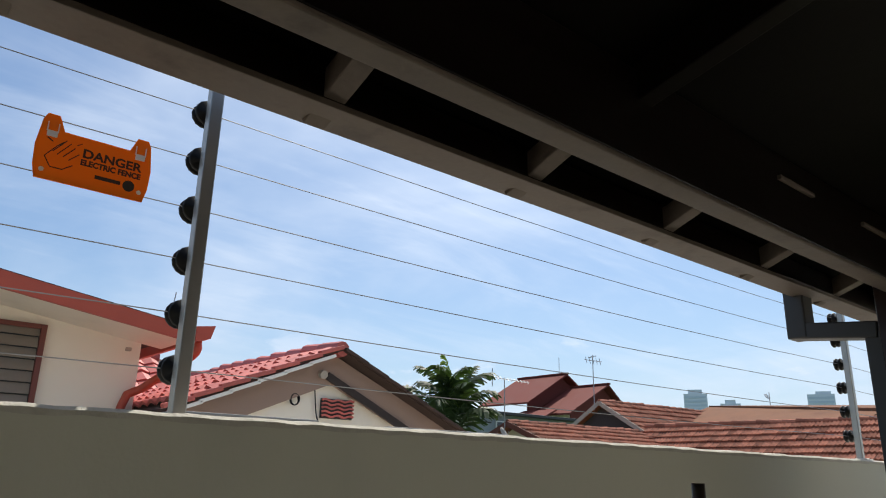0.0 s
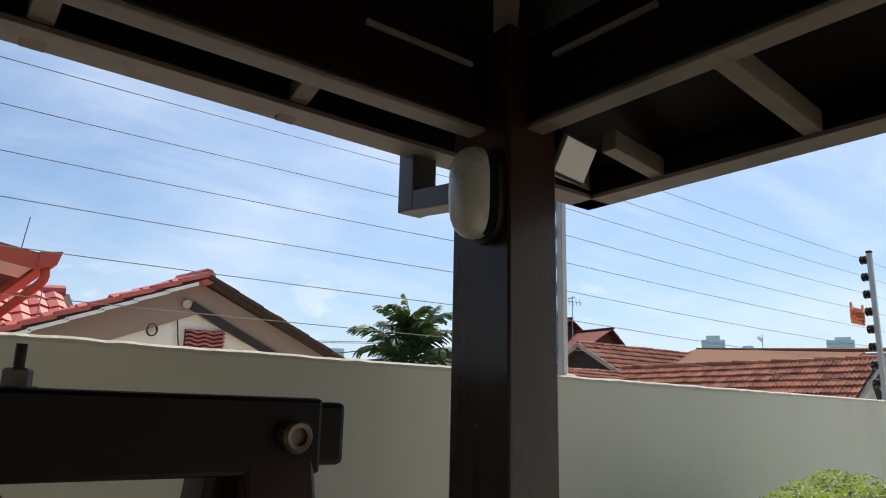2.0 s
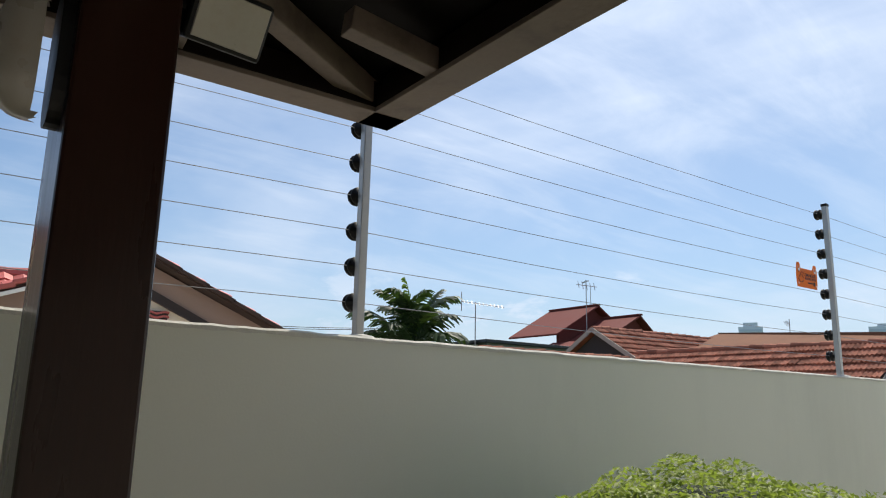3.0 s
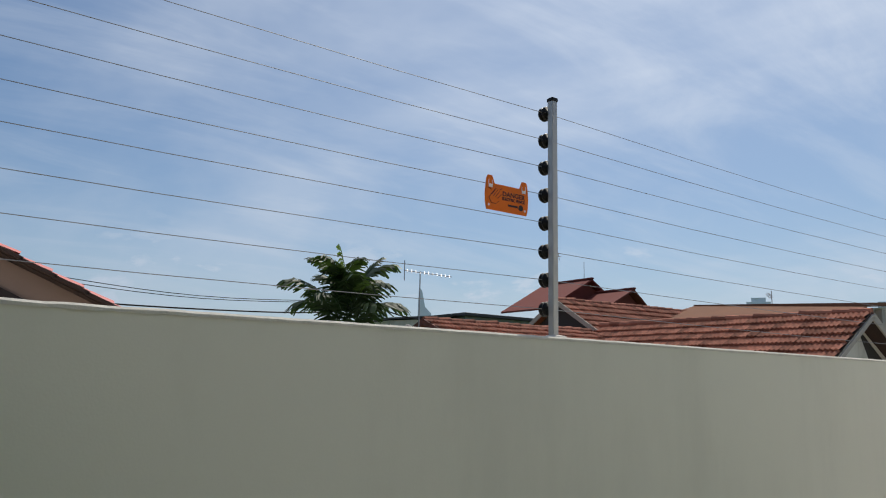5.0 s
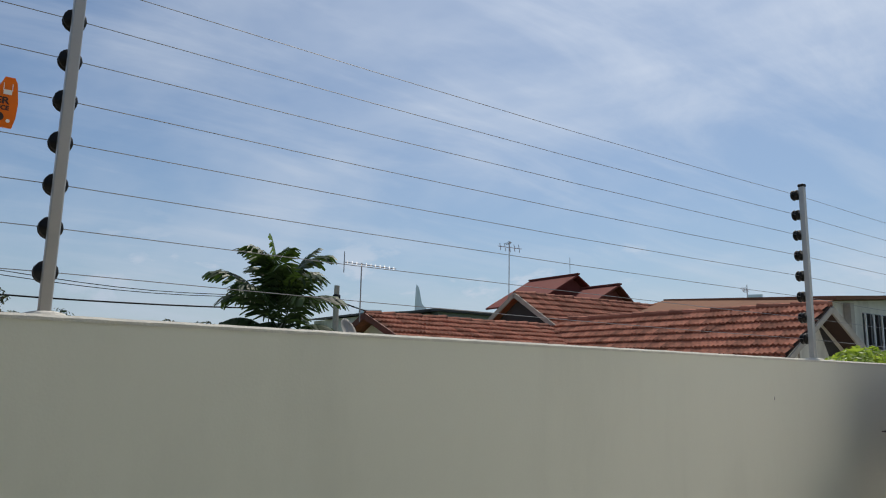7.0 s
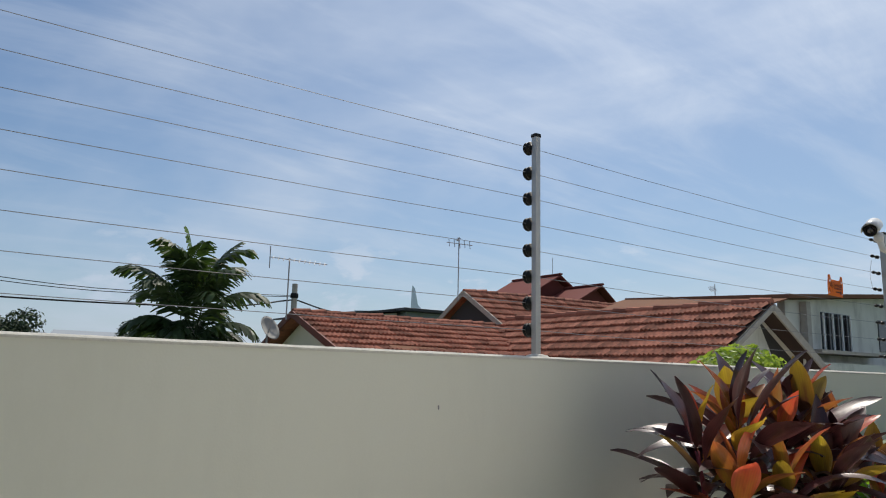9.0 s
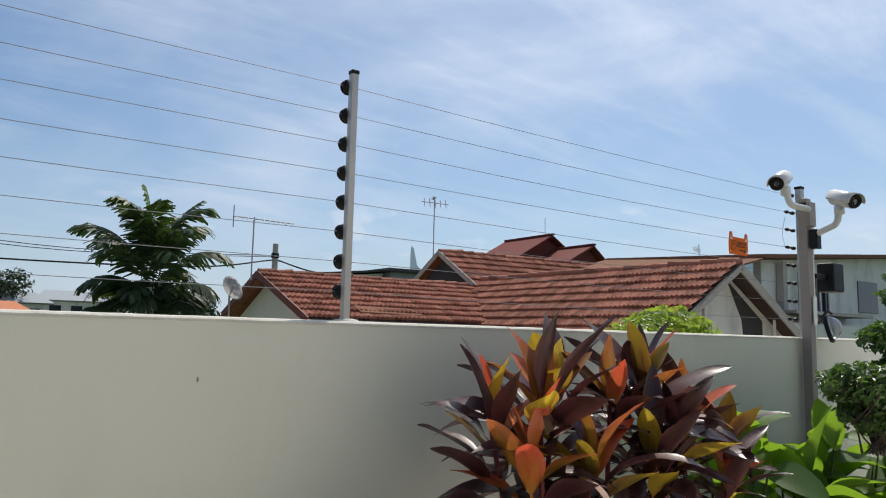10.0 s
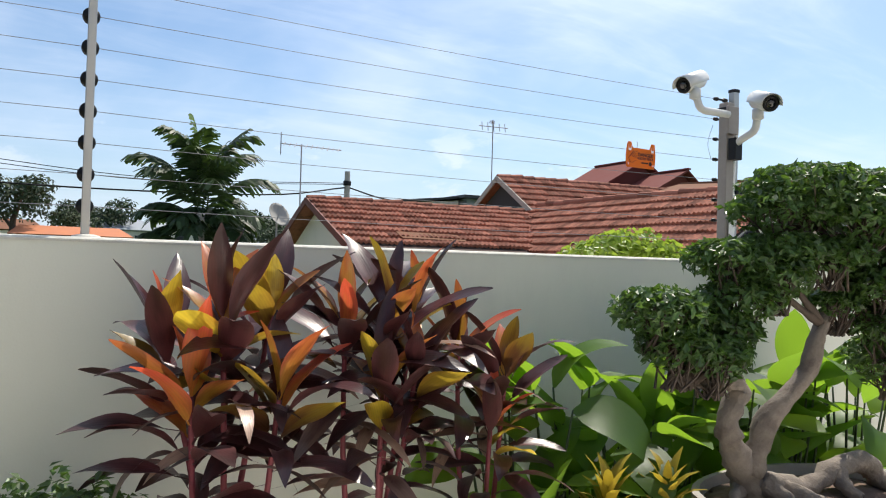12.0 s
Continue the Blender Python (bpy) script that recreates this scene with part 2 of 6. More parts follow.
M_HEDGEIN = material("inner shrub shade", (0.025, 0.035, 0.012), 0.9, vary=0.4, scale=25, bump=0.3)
M_CREEP = material("bright creeper leaf", (0.17, 0.25, 0.035), 0.5, vary=0.3, scale=20, bump=0.0, translucent=0.38, tcol=(0.42, 0.56, 0.06), island=0.4)
M_PALM = material("palm leaflet", (0.024, 0.048, 0.018), 0.55, spec=0.3, vary=0.3, scale=6, bump=0.0, translucent=0.12, tcol=(0.12, 0.22, 0.03), island=0.35)
M_PALMNEW = material("young palm leaflet", (0.10, 0.17, 0.03), 0.55, spec=0.3, vary=0.25, scale=6, bump=0.0, translucent=0.25, tcol=(0.24, 0.36, 0.05), island=0.3)
M_FARTREE = material("far tree leaf", (0.035, 0.06, 0.022), 0.7, vary=0.3, scale=3, bump=0.0, island=0.45)


def leaf_material(name, foot, tip, edge, rough, coat, length, width, translucent, patch=0.5, vein=0.22, shift=0.9):
    """A leaf whose colour runs from foot to tip and towards its edge, with fine lengthwise veins, blotches and relief."""
    m = bpy.data.materials.new(name)
    m.use_nodes = True
    nodes, links = m.node_tree.nodes, m.node_tree.links
    p = nodes["Principled BSDF"]
    p.inputs["Roughness"].default_value, p.inputs["Coat Weight"].default_value, p.inputs["Coat Roughness"].default_value = rough, coat, 0.22
    tc, sp, info = nodes.new("ShaderNodeTexCoord"), nodes.new("ShaderNodeSeparateXYZ"), nodes.new("ShaderNodeObjectInfo")
    links.new(tc.outputs["Object"], sp.inputs[0])

    def calc(op, a, b=None, clamp=False):
        n = nodes.new("ShaderNodeMath")
        n.operation, n.use_clamp = op, clamp
        for i, v in enumerate((a, b)):
            if isinstance(v, (int, float)):
                n.inputs[i].default_value = v
            elif v is not None:
                links.new(v, n.inputs[i])
        return n.outputs[0]

    def blend(f, a, b):
        n = nodes.new("ShaderNodeMix")
        n.data_type = "RGBA"
        for sock, v in (("Factor", f), ("A", a), ("B", b)):
            if isinstance(v, tuple):
                n.inputs[sock].default_value = (*v, 1)
            else:
                links.new(v, n.inputs[sock])
        return n.outputs["Result"]

    nz = nodes.new("ShaderNodeTexNoise")
    nz.noise_dimensions = "4D"
    nz.inputs["Scale"].default_value, nz.inputs["Detail"].default_value = 16, 5
    links.new(calc("MULTIPLY", info.outputs["Random"], 40.0), nz.inputs["W"])
    mp = nodes.new("ShaderNodeMapping")
    mp.inputs["Scale"].default_value = (2.2, 0.55, 1)
    links.new(tc.outputs["Object"], mp.inputs["Vector"])
    links.new(mp.outputs[0], nz.inputs["Vector"])
    wob = calc("MULTIPLY", calc("SUBTRACT", nz.outputs[0], 0.5), 1.5)
    along = calc("ADD", calc("DIVIDE", sp.outputs["Y"], length), calc("ADD", wob, calc("MULTIPLY", calc("SUBTRACT", info.outputs["Random"], 0.5), shift)), True)
    across = calc("POWER", calc("MINIMUM", calc("DIVIDE", calc("ABSOLUTE", sp.outputs["X"]), width * 0.5), 1.0), 3.0)
    col = blend(along, foot, tip)
    col = blend(calc("MULTIPLY", across, 0.7), col, edge)
    dark = tuple(c * 0.25 for c in foot)
    spot = nodes.new("ShaderNodeMapRange")
    spot.inputs["From Min"].default_value, spot.inputs["From Max"].default_value, spot.inputs["To Max"].default_value = 0.5, 0.72, patch
    links.new(nz.outputs[0], spot.inputs["Value"])
    col = blend(spot.outputs["Result"], col, dark)
    lines = calc("ADD", calc("MULTIPLY", calc("SINE", calc("MULTIPLY", sp.outputs["X"], 800.0)), 0.5), 0.5)
    col = blend(calc("MULTIPLY", lines, vein * 0.5), col, dark)
    hue = nodes.new("ShaderNodeHueSaturation")
    links.new(calc("ADD", calc("MULTIPLY", info.outputs["Random"], 0.9), 0.6), hue.inputs["Value"])
    links.new(col, hue.inputs["Color"])
    col = hue.outputs["Color"]
    links.new(col, p.inputs["Base Color"])
    bump = nodes.new("ShaderNodeBump")
    bump.inputs["Strength"].default_value, bump.inputs["Distance"].default_value = 0.5, 0.002
    links.new(calc("ADD", calc("MULTIPLY", lines, 0.12), calc("MULTIPLY", nz.outputs[0], 3.0)), bump.inputs["Height"])
    links.new(bump.outputs[0], p.inputs["Normal"])
    t = nodes.new("ShaderNodeBsdfTranslucent")
    links.new(col, t.inputs["Color"])
    ms = nodes.new("ShaderNodeMixShader")
    ms.inputs[0].default_value = translucent
    links.new(p.outputs[0], ms.inputs[1])
    links.new(t.outputs[0], ms.inputs[2])
    links.new(ms.outputs[0], nodes["Material Output"].inputs["Surface"])
    return m


M_CORD = leaf_material("dark burgundy leaf", (0.105, 0.030, 0.034), (0.036, 0.017, 0.017), (0.15, 0.055, 0.055), 0.36, 0.18, 0.36, 0.09, 0.10)
M_CORDRED = leaf_material("red-orange young leaf", (0.50, 0.27, 0.04), (0.50, 0.075, 0.035), (0.58, 0.12, 0.08), 0.36, 0.15, 0.30, 0.07, 0.34)
M_CORDYEL = leaf_material("olive yellow leaf", (0.12, 0.05, 0.02), (0.50, 0.36, 0.03), (0.42, 0.20, 0.03), 0.36, 0.15, 0.27, 0.09, 0.34)
M_CORDTAN = leaf_material("dry brown leaf", (0.075, 0.030, 0.030), (0.34, 0.22, 0.16), (0.26, 0.15, 0.12), 0.40, 0.15, 0.38, 0.062, 0.15)
M_STEM = material("crimson cane", (0.20, 0.030, 0.045), 0.5, vary=0.35, scale=14, bump=0.2)
M_CANE = material("woody brown cane", (0.17, 0.11, 0.08), 0.8, vary=0.35, scale=20, bump=0.5)
M_BROAD = material("broad green leaf", (0.045, 0.098, 0.020), 0.52, spec=0.3, vary=0.25, scale=10, fine=50, bump=0.1, grain=(3.0, 0.5, 1), translucent=0.38, tcol=(0.34, 0.58, 0.04), obj_rand=0.35)
M_STALK = material("green stalk", (0.035, 0.055, 0.020), 0.6, vary=0.3, scale=10, bump=0.0)
M_CROTON = material("yellow croton leaf", (0.40, 0.30, 0.03), 0.4, vary=0.4, scale=14, bump=0.1, translucent=0.3, obj_rand=0.4)
M_GRASS = material("lawn", (0.065, 0.10, 0.03), 0.95, vary=0.35, scale=0.8, fine=25, bump=0.4)
M_PAVE = material("pale paving", (0.40, 0.36, 0.30), 0.85, vary=0.12, scale=0.8, fine=25, bump=0.2)
M_BOUNCE_FLOOR = material("pale bounce floor", (0.82, 0.76, 0.66), 0.7, vary=0.08, scale=0.8, fine=25, bump=0.1)
M_HOUSE = material("house wall behind", (0.30, 0.28, 0.24), 0.85, vary=0.05, scale=1, fine=30, bump=0.1)
# tower colours are raised to hold the distance haze themselves
M_TOWER = material("hazy tower cladding", (0.74, 0.80, 0.87), 0.8, vary=0.06, scale=0.02, fine=0.3, bump=0.0)
M_TOWERWIN = material("hazy tower glazing", (0.58, 0.67, 0.77), 0.6, vary=0.06, scale=0.02, fine=0.3, bump=0.0)
M_ORANGE = material("orange clay roof far", (0.45, 0.16, 0.07), 0.85, vary=0.2, scale=1.5, fine=12, bump=0.2)
M_AWN = material("grey awning sheet", (0.22, 0.22, 0.22), 0.5, vary=0.2, scale=4, bump=0.1)


# ---- building helpers ----
def thing(name, loc, label, category, group="", kind=""):
    ob = new(name)
    ob.empty_display_size = 0.1
    ob.location = loc
    return tagged(ob, label, category, group, kind)


def finish(bm, name, mat, smooth=False):
    me = bpy.data.meshes.new(name)
    bm.normal_update()
    bm.to_mesh(me)
    bm.free()
    for m in (mat if isinstance(mat, (list, tuple)) else [mat]):
        me.materials.append(m)
    if smooth:
        me.polygons.foreach_set("use_smooth", [True] * len(me.polygons))
    return me


def part(name, bm, mat, parent=None, label="", smooth=False, m=None, kind=""):
    ob = new(name, finish(bm, name, mat, smooth) if isinstance(bm, bmesh.types.BMesh) else bm)
    ob.parent = parent
    if m is not None:
        ob.matrix_basis = m
    return tagged(ob, label, kind=kind)


def box(lo, hi, bevel=0.0, bm=None, m=None):
    bm = bm or bmesh.new()
    lo, hi = Vector(lo), Vector(hi)
    made = bmesh.ops.create_cube(bm, size=1.0)["verts"]
    bmesh.ops.scale(bm, vec=hi - lo, verts=made)
    bmesh.ops.translate(bm, vec=(lo + hi) / 2, verts=made)
    if bevel:
        edges = list({e for v in made for e in v.link_edges})
        made = list({v for f in bmesh.ops.bevel(bm, geom=edges, offset=bevel, segments=2, profile=0.5, affect="EDGES")["faces"] for v in f.verts} | {v for v in made if v.is_valid})
    if m is not None:
        bmesh.ops.transform(bm, matrix=m, verts=made)
    return bm


def beam(a, b, wide, tall, bevel=0.004, bm=None, upv=(0, 0, 1)):
    """A straight timber from a to b."""
    a, b = Vector(a), Vector(b)
    d = (b - a).normalized()
    s = d.cross(Vector(upv)).normalized()
    u = s.cross(d)
    m = Matrix((( d.x, s.x, u.x, 0), (d.y, s.y, u.y, 0), (d.z, s.z, u.z, 0), (0, 0, 0, 1)))
    n = (b - a).length
    return box((0, -wide / 2, -tall / 2), (n, wide / 2, tall / 2), bevel, bm, Matrix.Translation(a) @ m)


def tube(points, radii, seg=8, bm=None, cap=True):
    """A round, tapering tube along points."""
    bm = bm or bmesh.new()
    points = [Vector(p) for p in points]
    if isinstance(radii, (int, float)):
        radii = [radii] * len(points)
    rings, side = [], None
    for i, p in enumerate(points):
        d = (points[min(i + 1, len(points) - 1)] - points[max(i - 1, 0)]).normalized()
        if side is None:
            side = d.orthogonal().normalized()
        side = (side - d * side.dot(d)).normalized()
        other = d.cross(side)
        rings.append([bm.verts.new(p + (side * math.cos(2 * math.pi * k / seg) + other * math.sin(2 * math.pi * k / seg)) * radii[i]) for k in range(seg)])
    for a, b in zip(rings, rings[1:]):
        for k in range(seg):
            bm.faces.new((a[k], a[(k + 1) % seg], b[(k + 1) % seg], b[k]))
    if cap:
        bm.faces.new(list(reversed(rings[0])))
        bm.faces.new(rings[-1])
    return bm


def curve_points(points, steps=5):
    """A smooth line through points."""
    pts = [Vector(p) for p in points]
    pts = [pts[0] * 2 - pts[1], *pts, pts[-1] * 2 - pts[-2]]
    out = []
    for i in range(1, len(pts) - 2):
        a, b, c, d = pts[i - 1:i + 3]
        for k in range(steps):
            t = k / steps
            out.append(0.5 * ((2 * b) + (c - a) * t + (2 * a - 5 * b + 4 * c - d) * t * t + (3 * b - a - 3 * c + d) * t ** 3))
    out.append(pts[-2])
    return out


def lathe(profile, seg=16, bm=None, m=None, cap=True):
    """A turned form from (radius, height) pairs about z."""
    bm = bm or bmesh.new()
    rings = [[bm.verts.new((r * math.cos(2 * math.pi * k / seg), r * math.sin(2 * math.pi * k / seg), z)) for k in range(seg)] for r, z in profile]
    for a, b in zip(rings, rings[1:]):
        for k in range(seg):
            bm.faces.new((a[k], a[(k + 1) % seg], b[(k + 1) % seg], b[k]))
    if cap:
        bm.faces.new(list(reversed(rings[0])))
        bm.faces.new(rings[-1])
    if m is not None:
        bmesh.ops.transform(bm, matrix=m, verts=[v for r in rings for v in r])
    return bm


def prism(points, extrude, bm=None):
    """A solid from a flat outline pushed along a vector."""
    bm = bm or bmesh.new()
    a = [bm.verts.new(p) for p in points]
    b = [bm.verts.new(Vector(p) + Vector(extrude)) for p in points]
    bm.faces.new(a)
    bm.faces.new(list(reversed(b)))
    for i in range(len(a)):
        j = (i + 1) % len(a)
        bm.faces.new((a[j], a[i], b[i], b[j]))
    bmesh.ops.recalc_face_normals(bm, faces=bm.faces)
    return bm


def facing(x, y, z):
    """A turn whose columns are the given axes."""
    return Matrix(((x[0], y[0], z[0], 0), (x[1], y[1], z[1], 0), (x[2], y[2], z[2], 0), (0, 0, 0, 1)))


# ---- ground and boundary ----
WALL_TOP = 1.79
bm = bmesh.new()
bmesh.ops.create_grid(bm, x_segments=8, y_segments=8, size=1500)
ground = part("ground", bm, M_GRASS)
tagged(ground, "green lawn and open ground", "ground", kind="structure")
# unseen paving for warm bounce; ends early so bare lawn dims the wall
pavement = part("pavement", box((-5.9, -5.9, -0.05), (5.2, 0.2, 0.012), 0.004), M_PAVE)
# near-white floor out of view, added as a reflector for wall and plants
bounce_floor = part("pavement_bounce", box((8.3, -9, -0.05), (16.1, 1.36, 0.018), 0.004), M_BOUNCE_FLOOR)
tagged(bounce_floor, "pale unseen floor added to bounce light onto the wall", "pavement", kind="structure")
# hidden pale ground behind the wall, added to brighten the neighbours' house walls
yard = part("pavement_bounce_yard", box((-8, 1.6, -0.05), (24, 13, 0.010), 0.004), M_PAVE)
tagged(yard, "pale unseen ground added to bounce light onto the houses", "pavement", kind="structure")
tagged(pavement, "pale unseen paving that bounces warm light", "pavement", kind="structure")
wall = thing("wall_north", (0, 0, 0), "pale green-grey painted garden wall with rough mortar top", "wall", kind="structure")
bm = box((-6, 1.37, -0.1), (16.15, 1.53, WALL_TOP - 0.010))
part("wall_body", bm, M_WALL, wall)
# uneven mortar line along the top
bm = bmesh.new()
rnd = random.Random(4)
cols = 520
prev = None
for i in range(cols + 1):
    x = -6 + 22.15 * i / cols
    rough = 1.0 if x < 5 else 0.35
    f = 1.3675 - rnd.uniform(0, 0.002) * rough
    h = WALL_TOP + rnd.uniform(-0.0015, 0.002) * rough
    ring = [bm.verts.new(c) for c in ((x, f, WALL_TOP - 0.013 - rnd.uniform(0, 0.004) * rough), (x, f, h - 0.006), (x, f + 0.007, h), (x, 1.45, h + 0.004), (x, 1.534, h), (x, 1.534, WALL_TOP - 0.02))]
    if prev:
        for a in range(5):
            bm.faces.new((prev[a], prev[a + 1], ring[a + 1], ring[a]))
    prev = ring
part("wall_coping", bm, M_COPING, wall)
wall_e = part("wall_east", box((16.15, -6, -0.1), (16.31, 1.53, WALL_TOP)), M_WALL)
tagged(wall_e, "pale green-grey painted garden wall", "wall", kind="structure")
wall_s = part("wall_south", box((-6, -6.2, -0.1), (8.6, -6.0, 5.6)), M_HOUSE)
tagged(wall_s, "plain rendered house wall", "wall", kind="structure")
# unseen white wall, added to throw sunlight back onto the garden wall
wall_h = part("wall_bounce", box((8.6, -6.2, -0.1), (16.3, -6.0, 5.6)), M_WHITE)
tagged(wall_h, "plain white wall added out of view to bounce sunlight", "wall", kind="structure")
wall_w = part("wall_west", box((-6.2, -6.2, -0.1), (-6.0, 1.53, 3.2)), M_HOUSE)
tagged(wall_w, "plain rendered side wall", "wall", kind="structure")
mark = part("stain_mark", lathe([(0.0015, 0), (0.006, 0.001), (0.002, 0.002)], 8, m=Matrix.Translation((9.338, 1.3699, 1.605)) @ Matrix.Rotation(radians(90), 4, "X") @ Matrix.Diagonal((0.6, 1.5, 1, 1))), M_AWN, wall)

# ---- electric fence ----
WIRE_Z = [1.898 + 0.1077 * i for i in range(8)]
POSTS = [-2.55, 0.532, 3.612, 6.425, 9.869]
POST_Y, WIRE_Y = 1.456, 1.487


def fence_post(x):
    post = thing("fence_post", (x, POST_Y, WALL_TOP), "square galvanised electric fence post standing on the garden wall", "fence post", "fence posts on the wall")
    part("pole", box((-0.0165, -0.0105, -0.03), (0.0105, 0.0165, 0.905), 0.003), M_POST, post)
    part("cap", box((-0.019, -0.013, 0.900), (0.013, 0.019, 0.916), 0.004), M_BLACK, post, "black plastic cap")
    part("foot_mortar", lathe([(0.05, 0.0), (0.042, 0.008), (0.024, 0.012)], 10), M_COPING, post, "small mortar collar")
    profile = [(0.010, 0.0), (0.010, 0.006), (0.026, 0.008), (0.028, 0.013), (0.026, 0.018), (0.016, 0.020), (0.016, 0.026), (0.027, 0.028), (0.028, 0.033), (0.024, 0.038), (0.008, 0.041)]
    me = finish(lathe(profile, 14, m=Matrix.Rotation(radians(-90), 4, "X")), "insulator", M_BLACK, True)
    for z in WIRE_Z:
        part("insulator", me, None, post, "ribbed black insulator", m=Matrix.Translation((-0.006, 0.0165, z - WALL_TOP)))
    return post


post = fence_post(POSTS[0])
for x in POSTS[1:]:
    copy_thing(post, Matrix.Translation((x, POST_Y, WALL_TOP - (0.02 if x < 1 else 0.0))))
END_X = 12.955
stops = POSTS + [END_X - 0.10]
for k, z in enumerate(WIRE_Z):
    rnd = random.Random(30 + k)
    pts = [(-6.0, WIRE_Y, z - 0.02)]
    for a, b in zip([-6.0] + stops, stops):
        sag = rnd.uniform(0.006, 0.014)
        for s in (0.25, 0.5, 0.75, 1.0):
            x = a + (b - a) * s
            drop = 0.02 * min(1.0, max(0.0, (3.612 - x) / 3.08))
            pts.append((x, WIRE_Y, z - drop - sag * 4 * s * (1 - s)))
    wire = part("fence_wire", tube(pts, 0.0012, 5), M_WIRE)
    tagged(wire, "thin taut steel electric fence wire", "wire", "electric fence wires")


def text_mesh(body, size, mat, name):
    cu = bpy.data.curves.new(name, "FONT")
    cu.body, cu.size, cu.extrude, cu.align_x, cu.offset = body, size, 0.0002, "CENTER", 0.0007
    tmp = bpy.data.objects.new(name, cu)
    scene.collection.objects.link(tmp)
    dg = bpy.context.evaluated_depsgraph_get()
    me = bpy.data.meshes.new_from_object(tmp.evaluated_get(dg))
    bpy.data.objects.remove(tmp)
    me.materials.clear()
    me.materials.append(mat)
    return me


T_DANGER = text_mesh("DANGER", 0.0235, M_INK, "lettering")
T_FENCE = text_mesh("ELECTRIC FENCE", 0.0150, M_INK, "lettering")


def warning_sign(x, lean=0.0, turn=0.0, z=2.293):
    """Orange plate, 0.2 m wide, hooked on two wires; local x along the fence, z up, face towards -y."""
    sign = thing("warning_sign", (x, WIRE_Y - 0.006, z), "orange plastic electric fence warning sign clipped on wires", "warning sign", "fence warning signs")
    sign.rotation_euler = (radians(lean), 0, radians(turn))
    w, t, b = 0.100, 0.062, -0.063
    out = [(-w + 0.006, b), (w - 0.006, b), (w, b + 0.025), (w + 0.002, 0.0), (w - 0.004, t - 0.012), (w - 0.010, t), (w - 0.030, t), (w - 0.042, t - 0.028),
           (-w + 0.042, t - 0.028), (-w + 0.030, t), (-w + 0.010, t), (-w + 0.004, t - 0.012), (-w - 0.002, 0.0), (-w, b + 0.025)]
    part("plate", prism([(px_, 0, pz) for px_, pz in out], (0, 0.0025, 0)), M_SIGN, sign)
    for s in (-1, 1):
        part("clip", box((s * 0.078 - 0.009, -0.0022, 0.018), (s * 0.078 + 0.009, -0.0008, 0.030), 0.0005), M_CLIP, sign, "white plastic clip")
        for e in (-1, 1):
            part("slot", box((s * 0.078 + e * 0.009 - 0.001, -0.0018, 0.028), (s * 0.078 + e * 0.009 + 0.001, -0.0006, 0.046)), M_CLIP, sign, "pale wire slot")
        part("eyelet", lathe([(0.0045, 0), (0.0045, 0.001)], 10, m=Matrix.Translation((s * 0.085, -0.0008, -0.046)) @ Matrix.Rotation(radians(90), 4, "X")), M_CLIP, sign, "bright eyelet hole")
    up_ = Matrix.Rotation(radians(90), 4, "X")
    part("lettering", T_DANGER, None, sign, "black DANGER lettering", m=Matrix.Translation((0.030, -0.0012, -0.005)) @ up_ @ Matrix.Diagonal((1.12, 1, 1, 1)))
    part("lettering", T_FENCE, None, sign, "black ELECTRIC FENCE lettering", m=Matrix.Translation((0.030, -0.0012, -0.020)) @ up_ @ Matrix.Diagonal((0.95, 1, 1, 1)))
    part("print_bar", box((0.004, -0.0014, -0.040), (0.050, -0.0006, -0.033)), M_INK, sign, "small unreadable print")
    part("emblem", lathe([(0.011, 0), (0.011, 0.0008)], 14, m=Matrix.Translation((0.065, -0.0008, -0.038)) @ up_), M_INK, sign, "round dark emblem")
    # pointing figure of strokes at the side of the words
    strokes = [[(-0.084, -0.020), (-0.072, -0.038), (-0.052, -0.038), (-0.036, -0.026)], [(-0.084, -0.020), (-0.066, 0.004), (-0.056, 0.014)], [(-0.072, -0.008), (-0.052, 0.018)],
               [(-0.064, -0.012), (-0.044, 0.014)], [(-0.054, -0.014), (-0.036, 0.008)], [(-0.044, -0.018), (-0.028, -0.002)], [(-0.084, 0.016), (-0.074, 0.010)], [(-0.026, 0.020), (-0.034, 0.014)]]
    bm = bmesh.new()
    for s in strokes:
        tube([(a, -0.0008, c) for a, c in s], 0.0011, 4, bm)
    part("pictogram", bm, M_INK, sign, "black line drawing")
    return sign


warning_sign(0.325, 1.5, 0, 2.250)
warning_sign(6.217, 1.0, 0)
warning_sign(12.331, 2.0, 3, 2.300)

# ---- corner post with cameras ----
end_post = thing("fence_post", (12.955, POST_Y, WALL_TOP), "square galvanised end post of the electric fence", "fence post", "fence posts on the wall")
part("pole", box((-0.019, -0.019, -0.03), (0.019, 0.019, 0.905), 0.003), M_POST, end_post)
part("cap", box((-0.022, -0.022, 0.900), (0.022, 0.022, 0.918), 0.004), M_BLACK, end_post, "black plastic cap")
strain = [(0.004, -0.055), (0.009, -0.05), (0.011, -0.03), (0.006, -0.024), (0.006, 0.012), (0.012, 0.018), (0.011, 0.04), (0.004, 0.046)]
strain_mesh = finish(lathe(strain, 10, m=Matrix.Rotation(radians(90), 4, "Y")), "insulator", M_BLACK, True)
for z in WIRE_Z:
    part("insulator", strain_mesh, None, end_post, "black strain insulator", m=Matrix.Translation((-0.062, WIRE_Y - POST_Y, z - WALL_TOP)))
jumper = part("jumper_wire", tube(curve_points([(-0.12, 0.03, 0.72), (-0.155, 0.03, 0.62), (-0.13, 0.03, 0.54)]), 0.0012, 5), M_WIRE, end_post)

